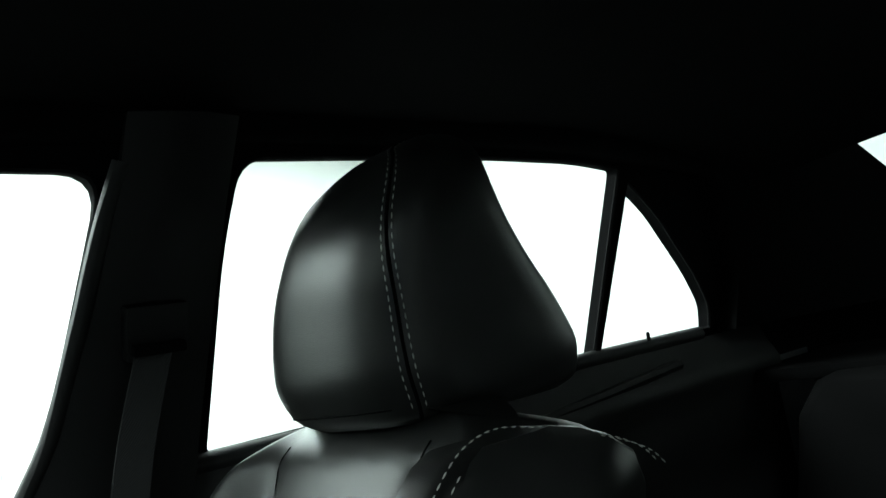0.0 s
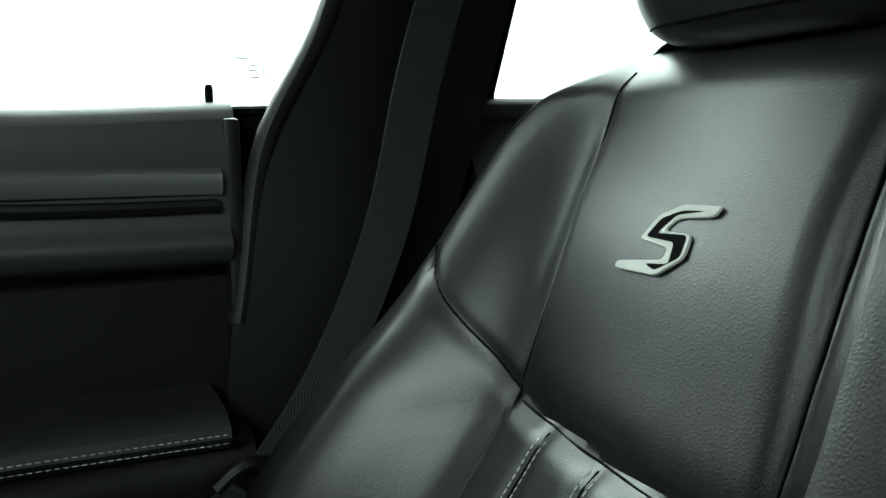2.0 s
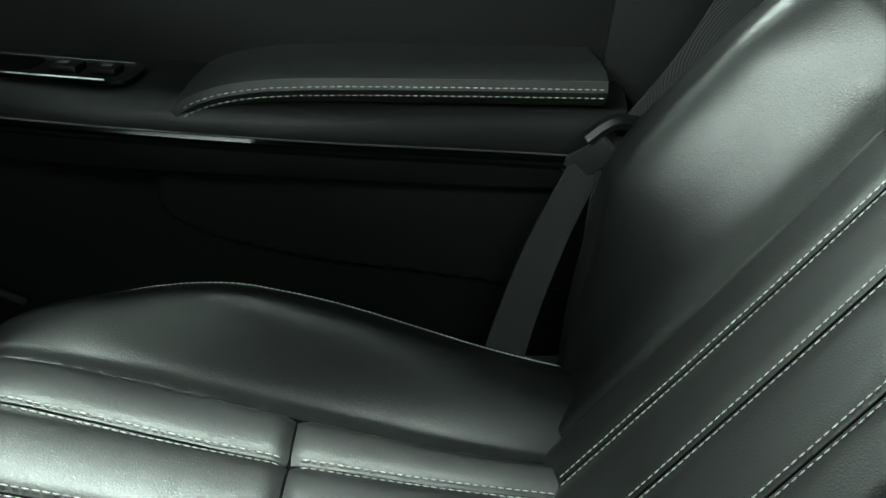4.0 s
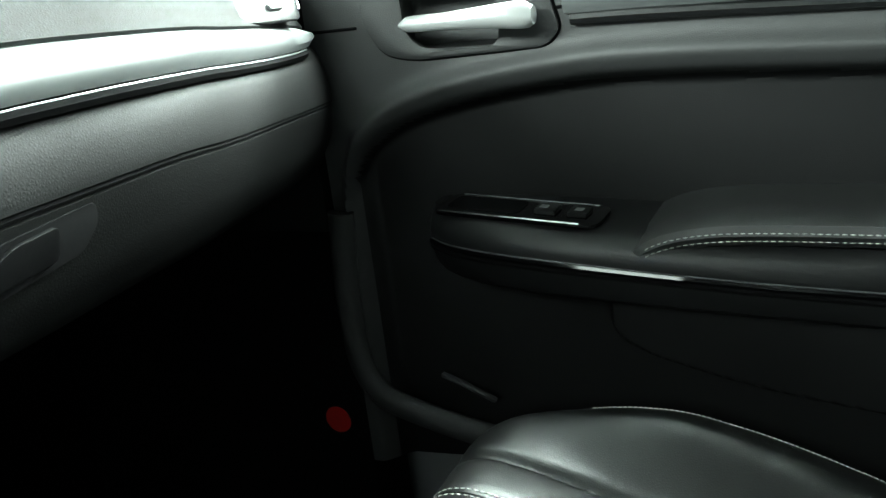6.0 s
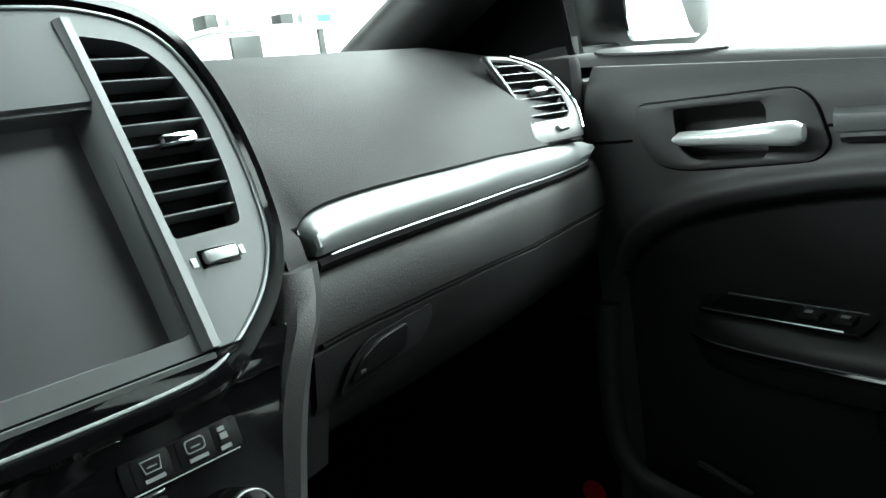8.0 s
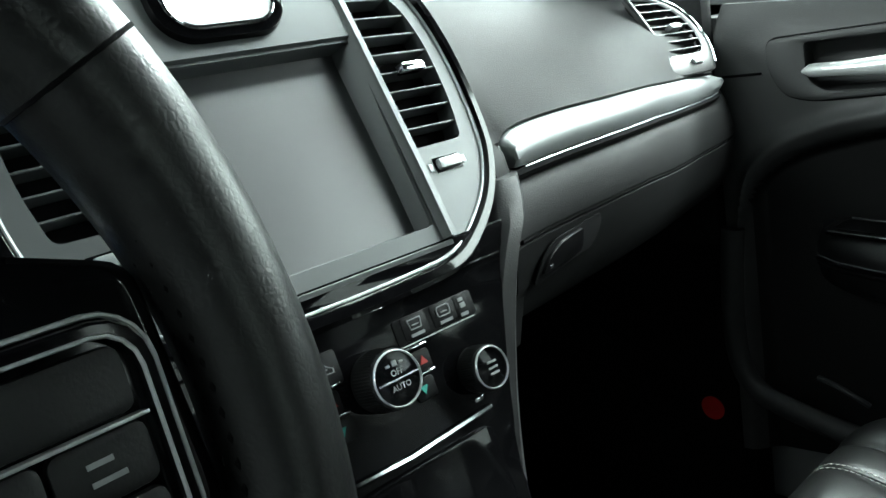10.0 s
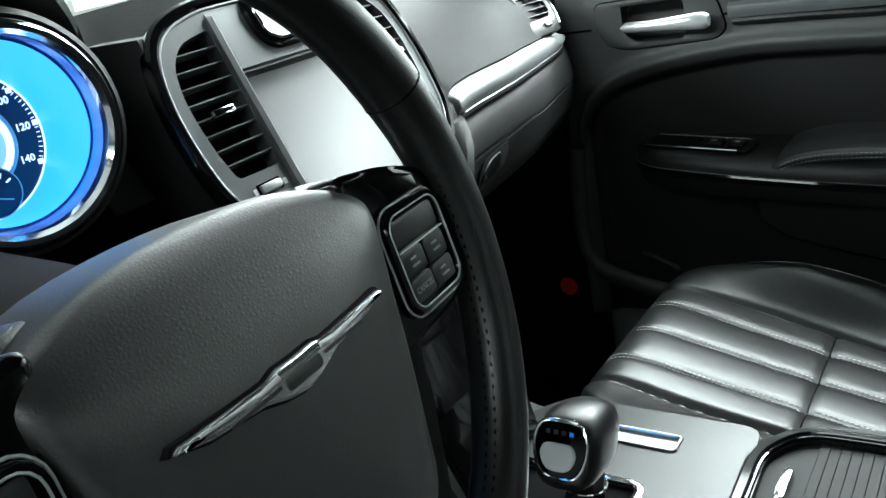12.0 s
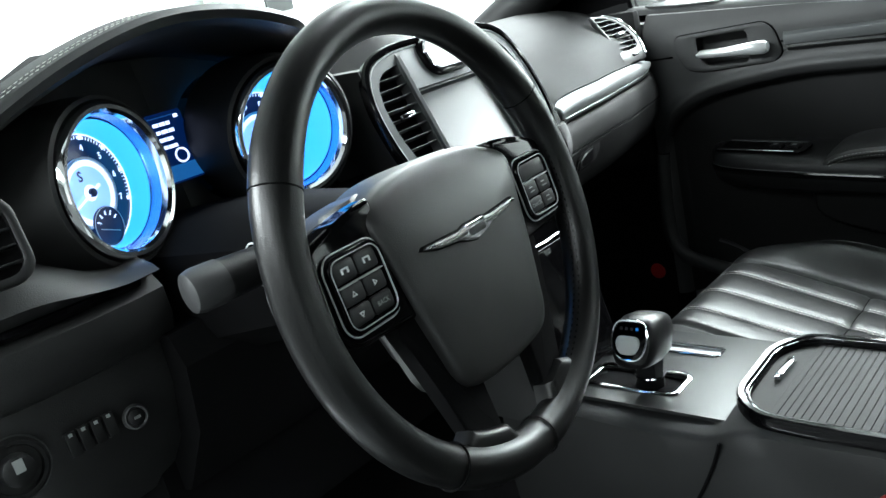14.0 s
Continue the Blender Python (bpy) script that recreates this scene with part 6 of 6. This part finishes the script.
column = thing("steering_column", "black steering column cover with indicator stalk", "column")
part("column_cover", bm_loft([[(-0.375 + hw * c, y, zc + hh * s) for c, s in ((1, 0), (0.9, 0.6), (0.5, 0.95), (0, 1), (-0.5, 0.95), (-0.9, 0.6), (-1, 0), (-0.95, -0.6), (-0.5, -1), (0, -1), (0.5, -1), (0.95, -0.6))]
     for y, hw, hh, zc in ((0.415, 0.052, 0.042, 0.943), (0.43, 0.060, 0.050, 0.94), (0.50, 0.075, 0.058, 0.932), (0.60, 0.09, 0.07, 0.92), (0.72, 0.09, 0.07, 0.91))]), MATTE, column)
stalk = part("stalk", bm_tube(path3([(-0.4370, 0.45, 0.9675), (-0.4770, 0.455, 0.968), (-0.5120, 0.46, 0.968)], 12), lambda t: lerp(0.0165, 0.0195, t), 16, flat=0.85), HARD, column, "black indicator stalk")
part("stalk_end", bm_tube([(-0.5120, 0.46, 0.968), (-0.5320, 0.462, 0.968), (-0.5390, 0.463, 0.968), (-0.5410, 0.4635, 0.968)], lambda t: (0.0205, 0.0210, 0.0185, 0.012)[round(t * 3)], 18, flat=0.85), STALK, column, "grey stalk end knob")
part("stalk_ring", bm_tube([(-0.4790 + 0.0, 0.4555 + 0.0152 * math.cos(a), 0.968 + 0.0182 * math.sin(a)) for a in steps(0, 6.0, 19)], 0.0008, 5, True, up=(1, 0, 0)), PRINT, stalk)
part("knee_bolster", bm_loft([[(x, 0.60, 0.90), (x, 0.585, 0.87), (x, 0.60, 0.80), (x, 0.66, 0.72), (x, 0.75, 0.70), (x, 0.75, 0.90)] for x in (-0.50, -0.44, -0.30, -0.20)]), MATTE, column, "black lower column panel")

# ---------------------------------------------------------------- centre console
console = thing("centre_console", "black centre console with satin top plate", "console")
prof = lambda y: curve1([(-0.25, 0.118), (0.25, 0.118), (0.33, 0.108), (0.48, 0.103), (0.60, 0.10)])(y)
part("console_body", bm_loft([[(0.015 - prof(y) + 0.006, y, 0.27), (0.015 - prof(y) - 0.006, y, 0.50), (0.015 - prof(y), y, zt - 0.03), (0.015 - prof(y) + 0.005, y, zt - 0.010), (0.015 - prof(y) + 0.014, y, zt - 0.003), (0.015, y, zt), (0.015 + prof(y) + 0.004, y, zt - 0.003), (0.015 + prof(y) + 0.016, y, zt - 0.010), (0.015 + prof(y) + 0.022, y, zt - 0.03), (0.015 + prof(y) + 0.02, y, 0.27)]
     for y, zt in [(y, curve1([(-0.25, 0.645), (0.22, 0.645), (0.27, 0.636), (0.31, 0.617), (0.50, 0.617), (0.56, 0.63), (0.60, 0.66)])(y)) for y in steps(-0.25, 0.60, 44)]]), SOFT, console)
part("top_plate", bm_holes(corner_loop([(-0.057, 0.232, 0.01), (-0.057, 0.52, 0.01), (0.105, 0.53, 0.01), (0.146, 0.50, 0.02), (0.146, 0.30, 0.02), (0.06, 0.298, 0.05)], 0.02, 4), [rounded(0.050, 0.120, 0.010, 4, 0.001, 0.438), rounded(0.024, 0.138, 0.005, 3, 0.096, 0.434)], lambda a, b, d: (a, b, 0.6205 - d), 0.004), PLATE, console, "dark satin console plate")
part("shift_gate", bm_ring(rounded(0.062, 0.134, 0.014, 5, 0.001, 0.438), rounded(0.048, 0.118, 0.009, 5, 0.001, 0.438), 0.0042, pose(0, 0, 0.6195), 0.0015), CHROME, console, "chrome shift gate frame")
part("gate_boot", bm_box(-0.024, 0.026, 0.378, 0.498, 0.609, 0.6165, 0.001), MATTE, console)
part("side_slot", bm_ring(rounded(0.028, 0.142, 0.006, 4, 0.096, 0.434), rounded(0.020, 0.134, 0.004, 4, 0.096, 0.434), 0.004, pose(0, 0, 0.619), 0.0012), CHROME, console, "chrome-edged side slot")
part("slot_floor", bm_box(0.084, 0.108, 0.366, 0.502, 0.610, 0.6185, 0), SATIN, console, "silver bar in the side slot")
part("panel_gap", bm_tube(path3([(0.014 - prof(0.285), 0.285, 0.618), (0.012 - prof(0.30), 0.297, 0.585), (0.0085 - prof(0.33), 0.325, 0.53), (0.0085 - prof(0.36), 0.36, 0.48)], 16), 0.0022, 6), MATTE, console)
# shift lever
lever = thing("shift_lever", "black leather shift lever with chrome-edged button", "gear lever")
LF = frame_at((-0.046, 0.408, 0.702), (0, -1, 0), (0.43, 0, 0.9))


def lever_ring(d, hu, hv, cv):
    return [LF @ Vector((hu * math.copysign(abs(math.cos(a)) ** 0.66, math.cos(a)), cv + hv * math.copysign(abs(math.sin(a)) ** 0.66, math.sin(a)), -d)) for a in steps(0, 2 * math.pi * 31 / 32, 31)]


part("lever_head", bm_loft([lever_ring(*r) for r in ((-0.001, 0.020, 0.022, -0.002), (0.001, 0.0245, 0.027, -0.003), (0.006, 0.027, 0.031, -0.003), (0.018, 0.0285, 0.033, 0.0), (0.040, 0.028, 0.032, 0.005), (0.058, 0.025, 0.028, 0.009), (0.070, 0.018, 0.020, 0.012), (0.075, 0.008, 0.010, 0.013))]), WHEELSKIN, lever, "black leather grip")
part("lever_neck", bm_loft([[(x + hx * c, y + hy * s, z) for c, s in ((1, 0), (0.75, 0.75), (0, 1), (-0.75, 0.75), (-1, 0), (-0.75, -0.75), (0, -1), (0.75, -0.75))] for x, y, z, hx, hy in ((0.002, 0.420, 0.614, 0.016, 0.020), (0.0, 0.416, 0.635, 0.014, 0.017), (-0.008, 0.411, 0.660, 0.018, 0.020), (-0.012, 0.409, 0.680, 0.020, 0.022))]), HARD, lever)
part("neck_ring", bm_tube([(0.001 + 0.0165 * math.cos(a), 0.417 + 0.0195 * math.sin(a), 0.632) for a in steps(0, 6.0, 19)], 0.0012, 6, True), CHROME, lever, "chrome neck ring")
face = smooth_loop([(0.0, 0.0235), (0.017, 0.021), (0.0235, 0.006), (0.020, -0.013), (0.010, -0.0225), (-0.010, -0.0225), (-0.020, -0.013), (-0.0235, 0.006), (-0.017, 0.021)], 4)
part("lever_face", bm_prism(face, 0.004, LF @ pose(0, 0, -0.001), 0.0012), GLOSS, lever, "gloss black lever face")
part("face_ring", bm_tube([LF @ Vector((x, y, 0.0025)) for x, y in face], 0.0017, 8, True, up=tuple(LF.to_3x3() @ Vector((0, 0, 1)))), CHROME, lever, "chrome lever ring")
# White base colour paints the lamp's reflection on the button.
BTNWHITE = mat("button_glare_white", (0.8, 0.81, 0.8), 0.35, metal=0.1, vary=0.03)
part("lever_button", bm_prism(smooth_loop([(0.0, 0.005), (0.012, 0.004), (0.0155, -0.005), (0.010, -0.0155), (0.0, -0.0175), (-0.010, -0.0155), (-0.0155, -0.005), (-0.012, 0.004)], 4), 0.0045, LF @ pose(-0.001, 0, 0.002), 0.002, 3), BTNWHITE, lever, "release button, white for the lamp glare on it")
for i in range(4):
    part("gear_mark", bm_box(-0.013 + 0.007 * i, -0.0095 + 0.007 * i, 0.012, 0.0155, 0.003, 0.0036, 0, LF), INFOBLUE if i == 3 else STALK, lever)
# lid with its rolling slats
lid = thing("cup_holder_lid", "ribbed rolling lid in a gloss black and chrome frame", "lid")
lo = corner_loop([(-0.094, 0.20, 0.03), (-0.090, 0.250, 0.04), (-0.05, 0.288, 0.04), (0.07, 0.292, 0.03), (0.112, 0.262, 0.04), (0.116, 0.20, 0.03), (0.116, -0.06, 0.02), (-0.094, -0.06, 0.02)], 0.02, 5)
li = corner_loop([(-0.080, 0.20, 0.03), (-0.077, 0.243, 0.03), (-0.045, 0.272, 0.03), (0.064, 0.275, 0.02), (0.098, 0.252, 0.03), (0.101, 0.20, 0.03), (0.101, -0.046, 0.01), (-0.080, -0.046, 0.01)], 0.02, 5)
lc = corner_loop([(-0.0835, 0.20, 0.03), (-0.0805, 0.2455, 0.032), (-0.0465, 0.2755, 0.032), (0.0655, 0.2785, 0.022), (0.1015, 0.254, 0.032), (0.1045, 0.20, 0.03), (0.1045, -0.0495, 0.012), (-0.0835, -0.0495, 0.012)], 0.02, 5)
part("lid_frame", bm_ring(lo, lc, 0.016, pose(0, 0, 0.640), 0.004), GLOSS, lid, "gloss black frame")
part("lid_ring", bm_ring(lc, li, 0.0115, pose(0, 0, 0.640), 0.003), GLOSS, lid)
part("lid_chrome", bm_tube([(x, y, 0.6535) for x, y in lc], 0.0010, 8, True), CHROME, lid, "thin chrome inner ring")
part("lid_bed", bm_prism(li, 0.006, pose(0, 0, 0.640), 0), LIDMAT, lid, "satin lid")
slat_mesh = None
for i in range(34):
    y = 0.236 - 0.0083 * i
    bm = bm_box(-0.079, 0.100, -0.00410, 0.00410, 0, 0.0018, 0.0005, None, 1)
    if slat_mesh is None:
        first = part("slat", bm, LIDMAT, lid)
        first.location = (0, y, 0.6455)
        slat_mesh = first.data
    else:
        bm.free()
        ob = new("slat", slat_mesh)
        ob.parent = lid
        ob.location = (0, y, 0.6455)
part("lid_tab", bm_box(0.000, 0.052, 0.252, 0.260, 0.645, 0.653, 0.003), CHROME, lid, "chrome finger tab")

# ---------------------------------------------------------------- driver's seat and buckle, low at the camera
dseat = thing("driver_seat", "black leather driver seat with pale stitching", "car seat")
DX = -0.40
rings = []
for y in steps(-0.30, 0.24, 50) + [0.25, 0.26, 0.268, 0.274, 0.280]:
    yy = y + 0.278
    hw = cush_hw(min(yy, 0.558)) * 0.97
    top = []
    for s in steps(-1, 1, 60):
        a = abs(s)
        edge = 0.06 * (1 - math.sqrt(max(0.0, 1 - max(0.0, (a - 0.86) / 0.14) ** 2)))
        top.append((DX + hw * s, y, cush_top(hw * s, yy) - edge - 0.02))
    rings.append(top + [(DX + hw * s, y, 0.36) for s in (0.97, 0, -0.97)])
part("cushion", bm_loft(rings), LEATHER, dseat)
part("stitching", bm_stitches([(DX + cush_hw(y + 0.278) * 0.97 * 0.95, y, cush_top(cush_hw(y + 0.278) * 0.92, y + 0.278) - 0.030) for y in steps(-0.2, 0.27, 50)], 0.006, 0.7, 0.0007), THREAD, dseat, "pale stitching")
part("seat_base", bm_box(-0.58, -0.22, -0.28, 0.22, 0.27, 0.37, 0.02), HARD, dseat)
buckle = thing("belt_buckle", "black belt buckle with red release button beside the seat", "buckle")
part("buckle_body", bm_box(-0.022, 0.022, -0.012, 0.012, -0.09, 0.0, 0.006, pose(-0.138, 0.10, 0.615, 10, 0, 80)), HARD, buckle)
part("buckle_stem", bm_box(-0.014, 0.014, -0.006, 0.006, -0.30, -0.08, 0.003, pose(-0.138, 0.10, 0.615, 10, 0, 80)), HARD, buckle)
part("buckle_button", bm_box(-0.018, 0.018, -0.009, 0.009, -0.004, 0.004, 0.002, pose(-0.138, 0.10, 0.615, 10, 0, 80)), RED, buckle, "red release button")
